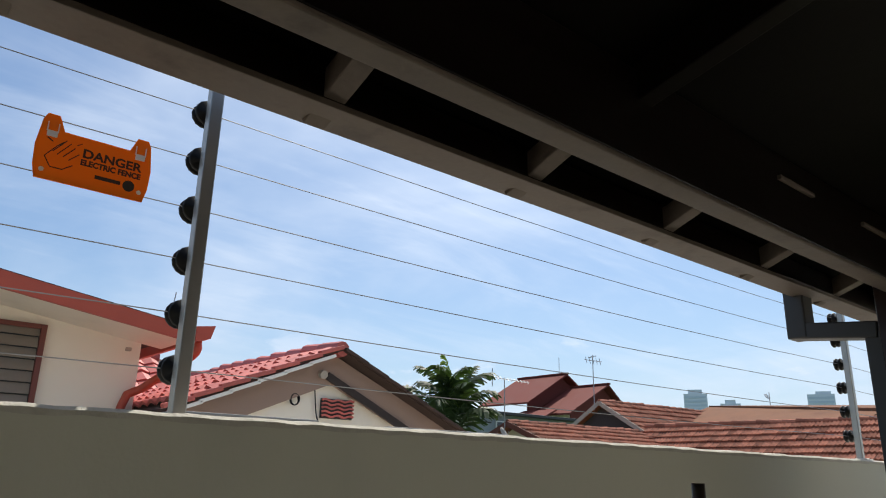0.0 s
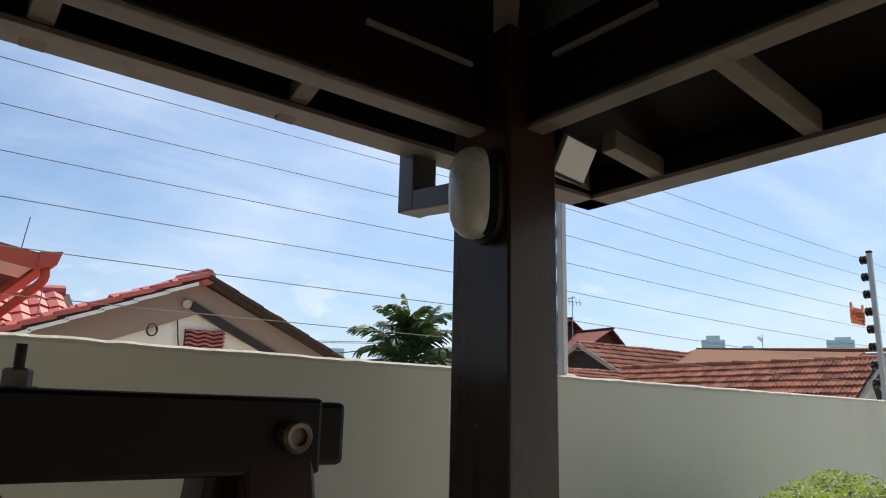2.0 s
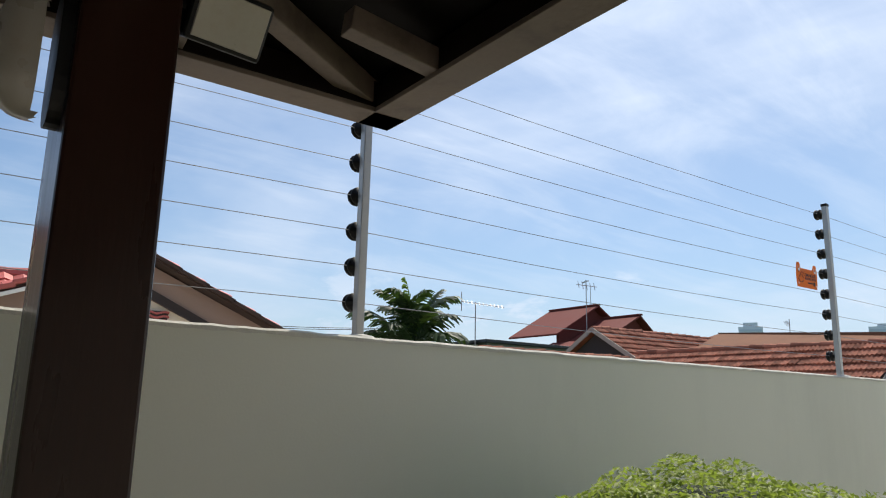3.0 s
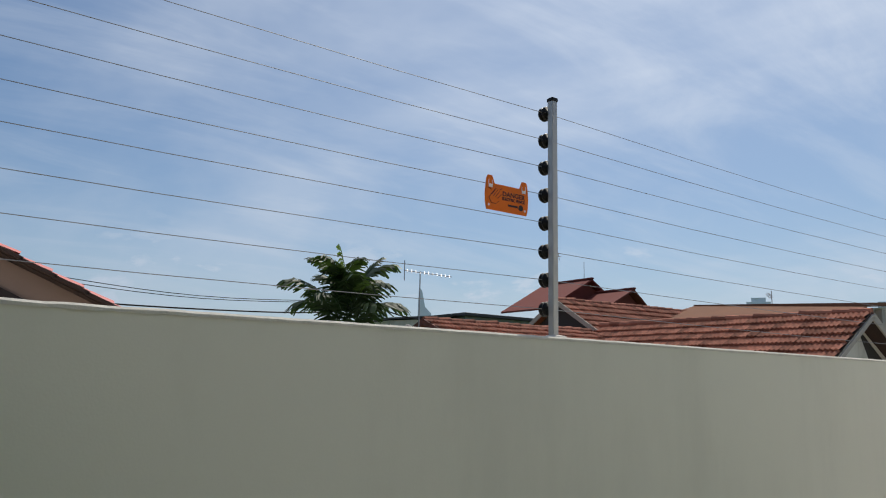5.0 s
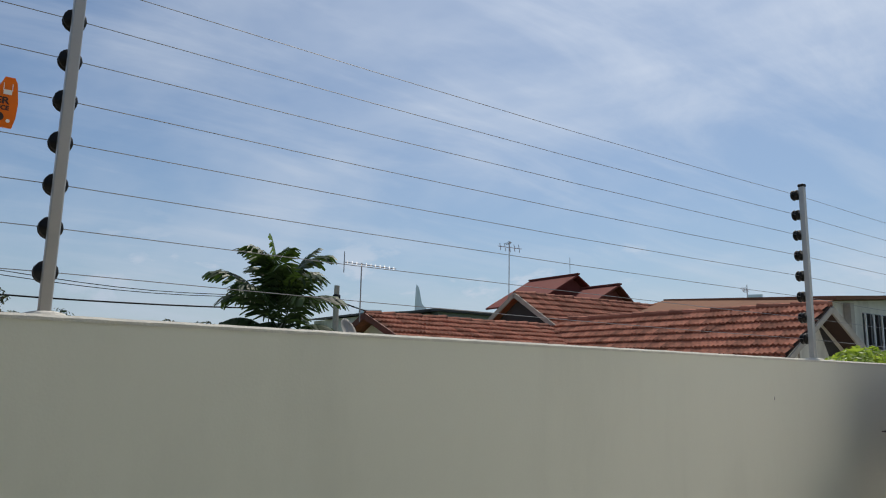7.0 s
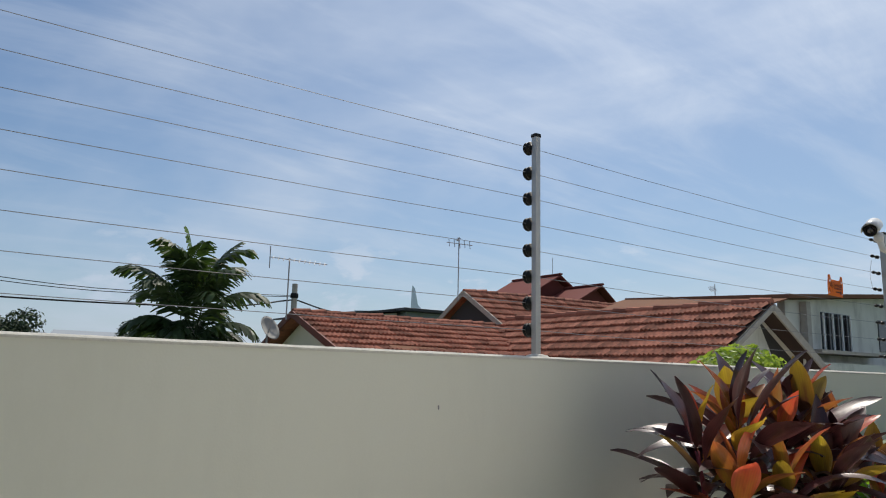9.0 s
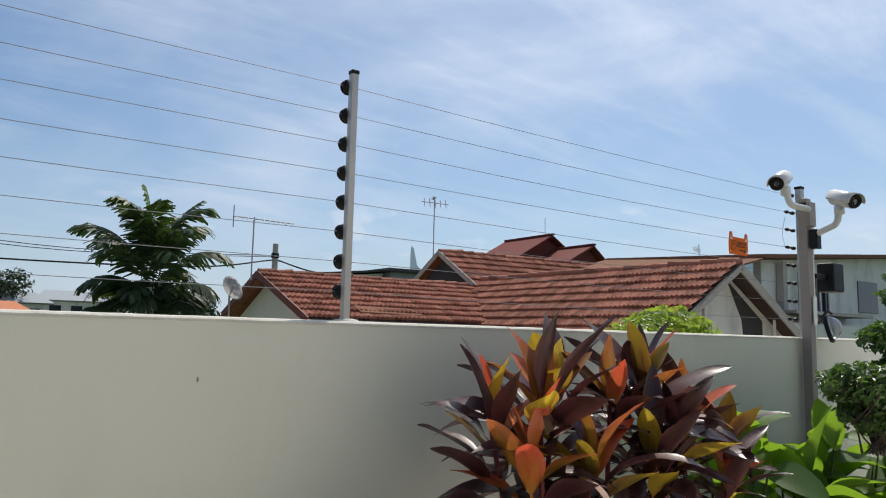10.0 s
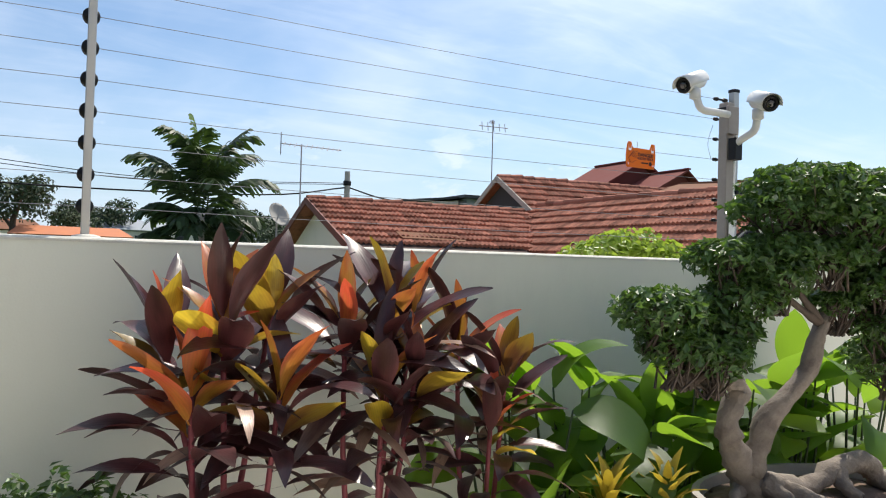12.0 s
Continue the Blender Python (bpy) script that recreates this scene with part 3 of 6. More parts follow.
mast = thing("camera_mast", (12.748, 1.322, 0), "grey steel column carrying two security cameras beside the wall", "mast")
part("column", box((-0.027, -0.027, 0), (0.027, 0.027, 2.585), 0.005), M_POLE, mast)
part("bracket_plate", box((-0.046, -0.052, 2.42), (0.030, -0.034, 2.56), 0.004), M_POLE, mast)
part("bracket_plate", box((-0.025, -0.080, 2.29), (0.025, -0.034, 2.40), 0.004), M_BLACK, mast, "dark bracket plate")
part("band", box((-0.038, -0.038, 2.53), (0.038, 0.038, 2.56), 0.004), M_BLACK, mast, "black band")
part("conduit", tube([(0.036, -0.018, 0.2), (0.036, -0.018, 2.2), (0.038, -0.026, 2.45)], 0.009, 8), M_WHITE, mast, "white cable conduit")
part("label_plate", box((-0.010, -0.038, 1.86), (0.030, -0.034, 2.02), 0.001), M_WHITE, mast, "small pale plate")


def security_camera(base, elbow, rise, front, back, r):
    """A bullet camera on a bent arm."""
    cam_ob = thing("security_camera", base, "white bullet security camera on a bent arm", "security camera", "security cameras")
    b, e, u, f, k = (Vector(v) - Vector(base) for v in (base, elbow, rise, front, back))
    part("arm", tube(curve_points([b, b.lerp(e, 0.5), b.lerp(e, 0.86), e.lerp(u, 0.18), e.lerp(u, 0.6), u], 4), 0.018, 12), M_CCTV, cam_ob, smooth=True)
    part("joint", lathe([(0.014, -0.028), (0.027, -0.022), (0.027, 0.022), (0.014, 0.028)], 14, m=Matrix.Translation(u)), M_CCTV, cam_ob, smooth=True)
    d = (f - k).normalized()
    s = d.cross(Vector((0, 0, 1))).normalized()
    n = (f - k).length
    m = Matrix.Translation(k) @ facing(s, d.cross(s), d)
    part("housing", lathe([(r * 0.5, -0.006), (r * 0.9, 0.0), (r, 0.012), (r, n - 0.012), (r * 0.94, n)], 22, m=m), M_CCTV, cam_ob, smooth=True)
    lens = part("lens", lathe([(r * 0.90, n), (r * 0.92, n + 0.006), (r * 0.55, n + 0.004), (r * 0.5, n - 0.002)], 22, m=m), M_BLACK, cam_ob, "black front ring", True)
    part("glass", lathe([(r * 0.5, n + 0.0045), (r * 0.35, n + 0.009), (r * 0.1, n + 0.011)], 18, m=m), M_LENS, lens, "dark lens glass", True)
    # sun shade: a half shell over the housing, longer at the front
    bm = bmesh.new()
    rows = []
    for z in (-0.002, n * 0.5, n + 0.026):
        rows.append([bm.verts.new(m @ Vector((rr * math.cos(a), rr * math.sin(a), z))) for rr in (r * 1.10, r * 1.17) for a in [radians(-100 + 200 * q / 12) + (radians(90) if (m.to_3x3() @ Vector((0, 1, 0))).z > 0 else radians(-90)) for q in range(13)]])
    for a, c in zip(rows, rows[1:]):
        for q in range(12):
            bm.faces.new((a[q], a[q + 1], c[q + 1], c[q]))
            bm.faces.new((a[13 + q], c[13 + q], c[14 + q], a[14 + q]))
        for q in (0, 12):
            bm.faces.new((a[q], c[q], c[13 + q], a[13 + q]))
    for a in (rows[0], rows[-1]):
        for q in range(12):
            bm.faces.new((a[q], a[q + 1], a[14 + q], a[13 + q]))
    bmesh.ops.recalc_face_normals(bm, faces=bm.faces)
    part("sun_shade", bm, M_CCTV, cam_ob, smooth=True)
    return cam_ob


security_camera((12.705, 1.275, 2.515), (12.515, 1.275, 2.515), (12.482, 1.282, 2.590), (12.425, 1.300, 2.626), (12.575, 1.340, 2.684), 0.041)
security_camera((12.745, 1.255, 2.375), (12.722, 1.130, 2.415), (12.716, 1.110, 2.490), (12.676, 1.012, 2.519), (12.766, 1.160, 2.572), 0.041)
spot = thing("floodlight_box", (12.975, 1.30, 2.22), "small black box fixed to the camera mast", "box")
part("case", box((-0.065, -0.05, -0.165), (0.065, 0.05, 0.005), 0.012), M_BLACK, spot)
part("arm", beam((-0.19, 0.0, -0.08), (-0.06, 0.0, -0.08), 0.03, 0.03), M_BLACK, spot)
globe = thing("bulkhead_light", (12.93, 1.30, 1.845), "round clear glass lamp with a black rim on the mast", "lamp")
gm = Matrix.Rotation(radians(75), 4, "X") @ Matrix.Rotation(radians(20), 4, "Y")
part("rim", lathe([(0.080, -0.012), (0.086, 0.0), (0.080, 0.012), (0.070, 0.008), (0.070, -0.008)], 24, m=gm), M_BLACK, globe, smooth=True)
part("glass", lathe([(0.070, 0.0), (0.064, 0.03), (0.045, 0.055), (0.02, 0.068)], 24, m=gm), material("thick lamp glass", (0.75, 0.77, 0.78), 0.12, vary=0.05, bump=0.0, transmission=0.6), globe, "clear domed glass", True)
part("stay", tube(curve_points([(-0.13, 0, 0.02), (-0.06, -0.02, 0.09), (0.0, -0.02, 0.085)]), 0.008, 6), M_BLACK, globe)

# ---- pavilion ----
pav = thing("pavilion", (0.78, -1.13, 0), "dark stained timber garden pavilion with a hipped roof", "pavilion")
PO = Vector((0.78, -1.13, 0))
COLS = [(2.797, 0.910), (-1.215, 0.910), (2.797, -3.098), (-1.215, -3.098)]
for cx, cy in COLS:
    part("column", box((cx - 0.078 - PO.x, cy - 0.098 - PO.y, 0), (cx + 0.078 - PO.x, cy + 0.098 - PO.y, 2.62), 0.006), M_TIMBER, pav)
BX0, BX1, BY0, BY1 = -1.215, 2.805, -3.098, 0.923
for lo, hi in (((BX0, BY1 - 0.028, 2.32), (BX1 + 0.02, BY1 + 0.028, 2.54)), ((BX0, BY0 - 0.028, 2.32), (BX1 + 0.02, BY0 + 0.028, 2.54))):
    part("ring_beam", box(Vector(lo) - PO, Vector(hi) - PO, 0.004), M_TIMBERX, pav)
    # added strip paints the ground's reflected light on the beam's underside
    part("beam_strip", box(Vector(lo) - PO - Vector((0.001, 0.001, 0.012)), Vector((hi[0], hi[1], lo[2])) - PO + Vector((0.001, 0.001, 0)), 0.003), M_RAFTER, pav, "pale strip for ground light under the beam")
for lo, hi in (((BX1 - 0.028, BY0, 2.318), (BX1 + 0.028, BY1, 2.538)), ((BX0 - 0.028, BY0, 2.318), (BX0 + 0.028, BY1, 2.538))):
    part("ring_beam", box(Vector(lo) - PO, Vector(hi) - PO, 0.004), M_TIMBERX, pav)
    part("beam_strip", box(Vector(lo) - PO - Vector((0.001, 0.001, 0.012)), Vector((hi[0], hi[1], lo[2])) - PO + Vector((0.001, 0.001, 0)), 0.003), M_RAFTER, pav, "pale strip for ground light under the beam")
EX0, EX1, EY0, EY1, EZ = -2.02, 3.595, -3.90, 1.315, 2.375
APEX = Vector(((EX0 + EX1) / 2, (EY0 + EY1) / 2, 2.96))
PITCH = (APEX.z - EZ) / ((EX1 - EX0) / 2)


def roof_z(x, y):
    """Underside height of the hipped roof."""
    return EZ + 0.035 + min((EX1 - x), (x - EX0), (EY1 - y) * 1.06, (y - EY0) * 1.06) * PITCH


# fascia boards: shaded face painted dark, lit underside painted as a pale strip
for a, b in (((EX0, EY1), (EX1, EY1)), ((EX1, EY1), (EX1, EY0)), ((EX1, EY0), (EX0, EY0)), ((EX0, EY0), (EX0, EY1))):
    v = Vector((b[0] - a[0], b[1] - a[1], 0)).normalized()
    inn = Vector((v.y, -v.x, 0)) * 0.05
    p0 = Vector((a[0], a[1], EZ + 0.045)) + inn - PO
    p1 = Vector((b[0], b[1], EZ + 0.045)) + inn - PO
    part("fascia_board", beam(p0 + Vector((0, 0, 0.007)), p1 + Vector((0, 0, 0.007)), 0.094, 0.076, 0.003), M_TIMBERX, pav, "fascia board with shade in its dark colour")
    part("fascia_strip", beam(p0 - Vector((0, 0, 0.038)), p1 - Vector((0, 0, 0.038)), 0.10, 0.014, 0.002), M_RAFTER, pav, "pale strip for ground light under the fascia")
# rafters
def rafter(x0, y0, x1, y1, wide=0.05):
    """A rafter coloured darker for shade under the boarding, its weathered tail paler for light outside the ring beam.
    """
    out = Vector((x0 - x1, y0 - y1, 0)).normalized()
    a, b = Vector((x0, y0, 0)), Vector((x1, y1, 0))
    reach = min((b - a).length, 0.30 if y0 > 1 else 0.70)
    c = a - out * reach
    tip = a + out * (0.04 if y0 > 1 else 0.0)
    part("rafter_tail", beam(Vector((tip.x, tip.y, 2.392 if y0 > 1 else 2.412)) - PO, Vector((c.x, c.y, 2.412 + (0.36 if y0 > 1 else 0.12) * reach)) - PO, wide, 0.06, 0.003), M_RAFTER, pav, "weathered rafter tail in a lit tone")
    if (b - a).length > 1.9:
        c2 = a - out * (reach + 0.02)
        part("rafter", beam(Vector((c2.x, c2.y, roof_z(c2.x, c2.y) + 0.01)) - PO, Vector((b.x, b.y, roof_z(b.x, b.y) + 0.01)) - PO, wide, 0.09, 0.003), M_TIMBERX, pav, "dark stained rafter toned for roof shade")


for k in range(-4, 5):
    x = 0.672 + 0.572 * k
    reach = min(x - EX0, EX1 - x) - 0.05
    if reach > 0.15:
        rafter(x, EY1 - 0.05, x, max(EY1 - reach / 1.06, APEX.y))
        rafter(x, EY0 + 0.05, x, min(EY0 + reach / 1.06, APEX.y))
for k in range(-8, 2):
    y = 0.475 + 0.48 * k
    reach = min(y - EY0, EY1 - y) * 1.06 - 0.05
    if reach > 0.15:
        rafter(EX1 - 0.05, y, max(EX1 - reach, APEX.x), y)
        rafter(EX0 + 0.05, y, min(EX0 + reach, APEX.x), y)
for ex, ey in ((EX0, EY0), (EX0, EY1), (EX1, EY0), (EX1, EY1)):
    a = Vector((ex, ey, EZ)).lerp(Vector((APEX.x, APEX.y, APEX.z - 0.05)), 0.012) - PO
    near = min(COLS, key=lambda q: (q[0] - ex) ** 2 + (q[1] - ey) ** 2)
    head = Vector((near[0], near[1], 2.52)) - PO
    part("hip_tail", beam(a + Vector((0, 0, 0.045)), head, 0.055, 0.07, 0.003), M_RAFTER, pav, "weathered hip rafter tail")
    part("hip_rafter", beam(head + Vector((0, 0, 0.08)), Vector((APEX.x, APEX.y, APEX.z + 0.01)) - PO, 0.06, 0.11, 0.003), M_RAFTER, pav, "weathered hip rafter")
bm = bmesh.new()
low_ = [bm.verts.new(Vector((x, y, EZ + 0.09)) - PO) for x, y in ((EX0, EY0), (EX1, EY0), (EX1, EY1), (EX0, EY1))]
top_ = bm.verts.new(APEX + Vector((0, 0, 0.07)) - PO)
low2 = [bm.verts.new(v.co + Vector((0, 0, 0.05))) for v in low_]
top2 = bm.verts.new(top_.co + Vector((0, 0, 0.05)))
for i in range(4):
    bm.faces.new((low_[i], low_[(i + 1) % 4], top_))
    bm.faces.new((low2[i], low2[(i + 1) % 4], top2))
    bm.faces.new((low_[i], low_[(i + 1) % 4], low2[(i + 1) % 4], low2[i]))
bmesh.ops.recalc_face_normals(bm, faces=bm.faces)
part("roof_boarding", bm, M_BOARD, pav, "dark roof boarding toned for shade")
# thin pale strips painting the light caught along the inner face of the beams
for lo, hi in (((1.83, BY1 - 0.040, 2.458), (2.03, BY1 - 0.0285, 2.470)), ((2.37, BY1 - 0.040, 2.458), (2.67, BY1 - 0.0285, 2.470)), ((BX1 - 0.040, 0.44, 2.452), (BX1 - 0.0285, 0.72, 2.464))):
    part("lit_batten", box(Vector(lo) - PO, Vector(hi) - PO, 0.002), M_RAFTER, pav, "short pale strip for the lit stretch of a ledge")
# exposed purlin laths under the boarding
for inset in (1.15, 1.75):
    z = EZ + 0.03 + inset * PITCH
    c = [(EX0 + inset, EY0 + inset / 1.06), (EX1 - inset, EY0 + inset / 1.06), (EX1 - inset, EY1 - inset / 1.06), (EX0 + inset, EY1 - inset / 1.06)]
    for i in range(4):
        part("purlin", beam(Vector((*c[i], z)) - PO, Vector((*c[(i + 1) % 4], z)) - PO, 0.03, 0.04, 0.003), M_TIMBERX, pav, "thin roof purlin")

# lamp, downpipe and floodlight on the column
lamp = thing("bulkhead_lamp", (2.698, 0.878, 2.142), "oval frosted wall lamp on the timber column", "lamp")
bm = bmesh.new()
bmesh.ops.create_uvsphere(bm, u_segments=24, v_segments=14, radius=1.0)
for v in bm.verts:
    sx, sy, sz = v.co
    sq = lambda c, e: math.copysign(abs(c) ** e, c)
    v.co = (sq(sx, 0.8) * 0.062, sq(sy, 0.8) * 0.050, sq(sz, 0.62) * 0.108)
bmesh.ops.delete(bm, geom=[v for v in bm.verts if v.co.x > 0.012], context="VERTS")
part("diffuser", bm, M_LAMPGLASS, lamp, "frosted oval glass", True, m=Matrix.Translation((-0.022, 0, 0)))
bm = bmesh.new()
ov = lambda k, s: (0.056 * s * math.copysign(abs(math.cos(k)) ** 0.8, math.cos(k)), 0.114 * s * math.copysign(abs(math.sin(k)) ** 0.62, math.sin(k)))
part("base_plate", prism([(0, *ov(2 * math.pi * k / 28, 1.0)) for k in range(28)], (0.0205, 0, 0)), M_BLACK, lamp, "black base plate")

pipe = thing("downpipe", (2.830, 1.255, 2.378), "dark painted square rainwater downpipe cranked back to the column", "downpipe")
part("outlet", box((-0.042, 0.02, -0.165), (0.042, 0.095, 0.11), 0.006), M_PIPE, pipe)
part("crank", beam((0.0, 0.06, -0.135), (0.0, -0.22, -0.165), 0.080, 0.06, 0.006), M_PIPE, pipe)
part("shaft", box((-0.035, -0.242, -2.378), (0.035, -0.172, -0.14), 0.006), M_PIPE, pipe)

flood = thing("floodlight", (2.962, 0.862, 2.298), "square floodlight with a wired glass front under the eave", "floodlight")
fm = Matrix.Rotation(radians(-82), 4, "Z") @ Matrix.Rotation(radians(28), 4, "Y")
part("case", box((-0.035, -0.075, -0.055), (0.035, 0.075, 0.055), 0.008, m=fm), M_BLACK, flood)
part("glass", box((0.030, -0.066, -0.046), (0.039, 0.066, 0.046), 0.002, m=fm), M_LAMPGLASS, flood, "hazy front glass")
part("bracket", beam((-0.10, 0.0, 0.0), (-0.02, 0, 0.0), 0.03, 0.02), M_BLACK, flood)

# ---- garden swing under the pavilion ----
swing = thing("garden_swing", (1.13, 0.32, 0), "dark stained timber garden swing frame with bolted top rail", "garden swing")
SO = Vector((1.13, 0.32, 0))
part("top_rail", box(Vector((0.20, 0.357, 1.584)) - SO, Vector((2.020, 0.432, 1.659)) - SO, 0.005), M_TIMBERX, swing)
part("end_block", box(Vector((2.0205, 0.392, 1.590)) - SO, Vector((2.068, 0.430, 1.656)) - SO, 0.006), M_TIMBERX, swing, "dark end block")
for bx in (0.524, 1.747):
    bolt = part("bolt", tube([Vector((bx, 0.408, 1.60)) - SO, Vector((bx, 0.408, 1.697)) - SO], 0.0048, 10), M_STEEL, swing, "rusty threaded bolt", True)
    part("nut", lathe([(0.012, 1.655), (0.012, 1.670), (0.010, 1.672)], 6, m=Matrix.Translation((bx - SO.x, 0.408 - SO.y, 0.004))), M_STEEL, bolt, "hexagonal nut")
    part("washer", lathe([(0.017, 1.6545), (0.017, 1.657)], 16, m=Matrix.Translation((bx - SO.x, 0.408 - SO.y, 0.004))), M_STEEL, bolt, "flat washer")
for ex, s in ((1.985, 1), (0.26, -1)):
    part("leg", beam(Vector((ex - 0.01 * s, 0.388, 1.60)) - SO, Vector((ex + 0.05 * s, 0.10, 0.0)) - SO, 0.06, 0.075, 0.005, upv=(1, 0, 0)), M_TIMBER, swing)
    part("leg", beam(Vector((ex - 0.03 * s, 0.42, 1.60)) - SO, Vector((ex - 0.12 * s, 0.72, 0.0)) - SO, 0.06, 0.075, 0.005, upv=(1, 0, 0)), M_TIMBER, swing)
    part("brace", beam(Vector((ex - 0.28 * s, 0.394, 1.585)) - SO, Vector((ex - 0.05 * s, 0.40, 1.25)) - SO, 0.05, 0.06, 0.005, upv=(0, 1, 0)), M_TIMBER, swing)
    em = Matrix.Translation(Vector((ex, 0.343, 1.621)) - SO) @ Matrix.Rotation(radians(90), 4, "X")
    part("end_bolt", lathe([(0.016, -0.02), (0.016, 0.0), (0.013, 0.004), (0.009, 0.003), (0.009, -0.003)], 16, m=em), M_STEEL, swing, "hollow steel end bolt")


# ---- neighbouring houses ----
def tile_mesh(name, mat, w, n, rolls, height, thick, lift=0.048):
    """One roof tile: x across, y down the slope, z out; the lower end rides on the next row."""
    bm = bmesh.new()
    k = 4 * rolls
    rows = []
    for y, up in ((-0.02, 0.004), (n + 0.035, lift)):
        rows.append([bm.verts.new(((q / k - 0.5) * w * 0.975, y, up + height * (0.5 - 0.5 * math.cos(2 * math.pi * rolls * q / k)))) for q in range(k + 1)])
    low = [bm.verts.new((v.co.x, v.co.y - 0.003, v.co.z - thick)) for v in rows[1]]
    for q in range(k):
        bm.faces.new((rows[0][q], rows[0][q + 1], rows[1][q + 1], rows[1][q]))
        bm.faces.new((rows[1][q], rows[1][q + 1], low[q + 1], low[q]))
    bmesh.ops.recalc_face_normals(bm, faces=bm.faces)
    me = finish(bm, name, mat)
    return me


CLAY = [tile_mesh("tile", M_TERRA, 0.215, 0.345, 2, h, k, 0.068) for h, k in ((0.036, 0.062), (0.042, 0.070), (0.032, 0.066))]
REDT = [tile_mesh("tile", M_REDTILE, 0.24, 0.30, 1, 0.040, 0.03, 0.034)]
CAP_R = finish(tube([(0, 0, 0), (0.42, 0, 0.012)], [0.085, 0.10], 10), "ridge_tile", M_TERRA)
CAP_RED = finish(tube([(0, 0, 0), (0.40, 0, 0.012)], [0.085, 0.10], 10), "ridge_tile", M_REDTILE)


def tiles(roof, start, along, down, length, depth, meshes, w, course, seed, skip=None):
    """Rows of single tiles on a slope, children of the roof; start is the top corner, along the ridge, down the fall."""
    a, d = Vector(along).normalized(), Vector(down).normalized()
    n = a.cross(d)
    x = a
    if n.z < 0:
        n, x = -n, -a
    rnd = random.Random(seed)
    for j in range(int(depth / course)):
        for i in range(int(length / w)):
            p = Vector(start) + a * (i + 0.5) * w + d * j * course
            if skip and skip(p):
                continue
            m = Matrix.Translation(p + n * rnd.uniform(0, 0.008)) @ facing(x, d, n) @ pose(0, 0, 0, rnd.uniform(-1.2, 1.2), rnd.uniform(-1, 1), rnd.uniform(-1.2, 1.2))
            part("tile", rnd.choice(meshes), None, roof, m=m)


def ridge(roof, a, b, me, seed):
    a, b = Vector(a), Vector(b)
    d = (b - a).normalized()
    s = Vector((0, 0, 1)).cross(d).normalized()
    rnd = random.Random(seed)
    for i in range(int((b - a).length / 0.38)):
        part("ridge_tile", me, None, roof, m=Matrix.Translation(a + d * i * 0.38 + Vector((0, 0, rnd.uniform(-0.01, 0.01)))) @ facing(d, s, d.cross(s)) @ pose(0, 0, 0, 0, rnd.uniform(-2, 1), rnd.uniform(-2, 2)))


def slab(points, thick):
    """A roof plate of even thickness below its upper outline."""
    return prism(points, (0, 0, -thick))


# house E: ridge along y, gable towards the garden
EH = thing("clay_tiled_house", (22.0, 10.5, 0), "low white house with weathered terracotta tiled gable roof", "house", "neighbour houses")
O = Vector((22.0, 10.5, 0))
eA, eB = Vector((20.94, 6.83, 3.25)) - O, Vector((20.94, 14.6, 3.30)) - O
eslope = Vector((-1.71, 0, -1.05)).normalized()
roofE = part("roof", slab([eA, eB, eB + eslope * 3.4, eA + eslope * 3.4], 0.03), M_UNDER, EH, "terracotta tile slope")
# dark material here paints the shadow on the underside of this slope
roofE2 = part("roof", slab([eB, eA, eA + Vector((2.4, 0, -1.45)), eB + Vector((2.4, 0, -1.45))], 0.03), M_UNDER, EH, "far roof slope")
part("gable_wall", prism([Vector((18.3, 7.25, 0)) - O, Vector((23.3, 7.25, 0)) - O, Vector((23.3, 7.25, 1.78)) - O, Vector((20.94, 7.25, 3.16)) - O, Vector((18.3, 7.25, 1.6)) - O], (0, 0.15, 0)), M_WHITEWALL, EH)
part("wall", box(Vector((18.3, 7.4, 0)) - O, Vector((18.45, 14.5, 1.62)) - O), M_WHITEWALL, EH)
part("bargeboard", beam(eA + Vector((0, -0.02, -0.10)), eA + Vector((2.35, -0.02, -1.55)), 0.04, 0.16), M_GREYWOOD, EH, "weathered bargeboard")
part("bargeboard", beam(eA + Vector((0, -0.02, -0.10)), eA + Vector((-2.6, -0.02, -1.70)), 0.04, 0.10), M_GREYWOOD, EH, "weathered bargeboard")
part("opening", prism([Vector((21.15, 7.235, 2.93)) - O, Vector((22.3, 7.235, 2.2)) - O, Vector((22.3, 7.235, 1.2)) - O, Vector((21.75, 7.235, 1.2)) - O, Vector((21.6, 7.235, 2.2)) - O], (0, 0.05, 0)), M_DARKVOID, EH, "dark opening under the eave")
part("pipe", tube([Vector((20.35, 7.22, 0.5)) - O, Vector((20.35, 7.22, 2.62)) - O], 0.02, 8), M_GREYWOOD, EH)
part("downpipe", tube([Vector((22.55, 7.15, 0.5)) - O, Vector((22.6, 7.15, 2.4)) - O], 0.03, 8), M_WHITE, EH, "white downpipe")

# house F: ridge along x, gable towards -x
FH = thing("clay_tiled_house", (17.08, 14.82, 0), "low cream outbuilding with uneven terracotta tile roof and gable", "house", "neighbour houses")
O2 = Vector((17.0, 15.0, 0))
fA, fB = Vector((14.62, 14.85, 3.09)) - O2, Vector((20.62, 14.62, 3.09)) - O2
fs = Vector((0, -2.55, -1.02)).normalized()
roofF = part("roof", slab([fB, fA, fA + fs * 3.0, fB + fs * 3.0], 0.03), M_UNDER, FH, "terracotta tile slope")
part("roof", slab([fA, fB, fB + Vector((0, 2.4, -0.98)), fA + Vector((0, 2.4, -0.98))], 0.03), M_TERRAJ, FH, "far roof slope")
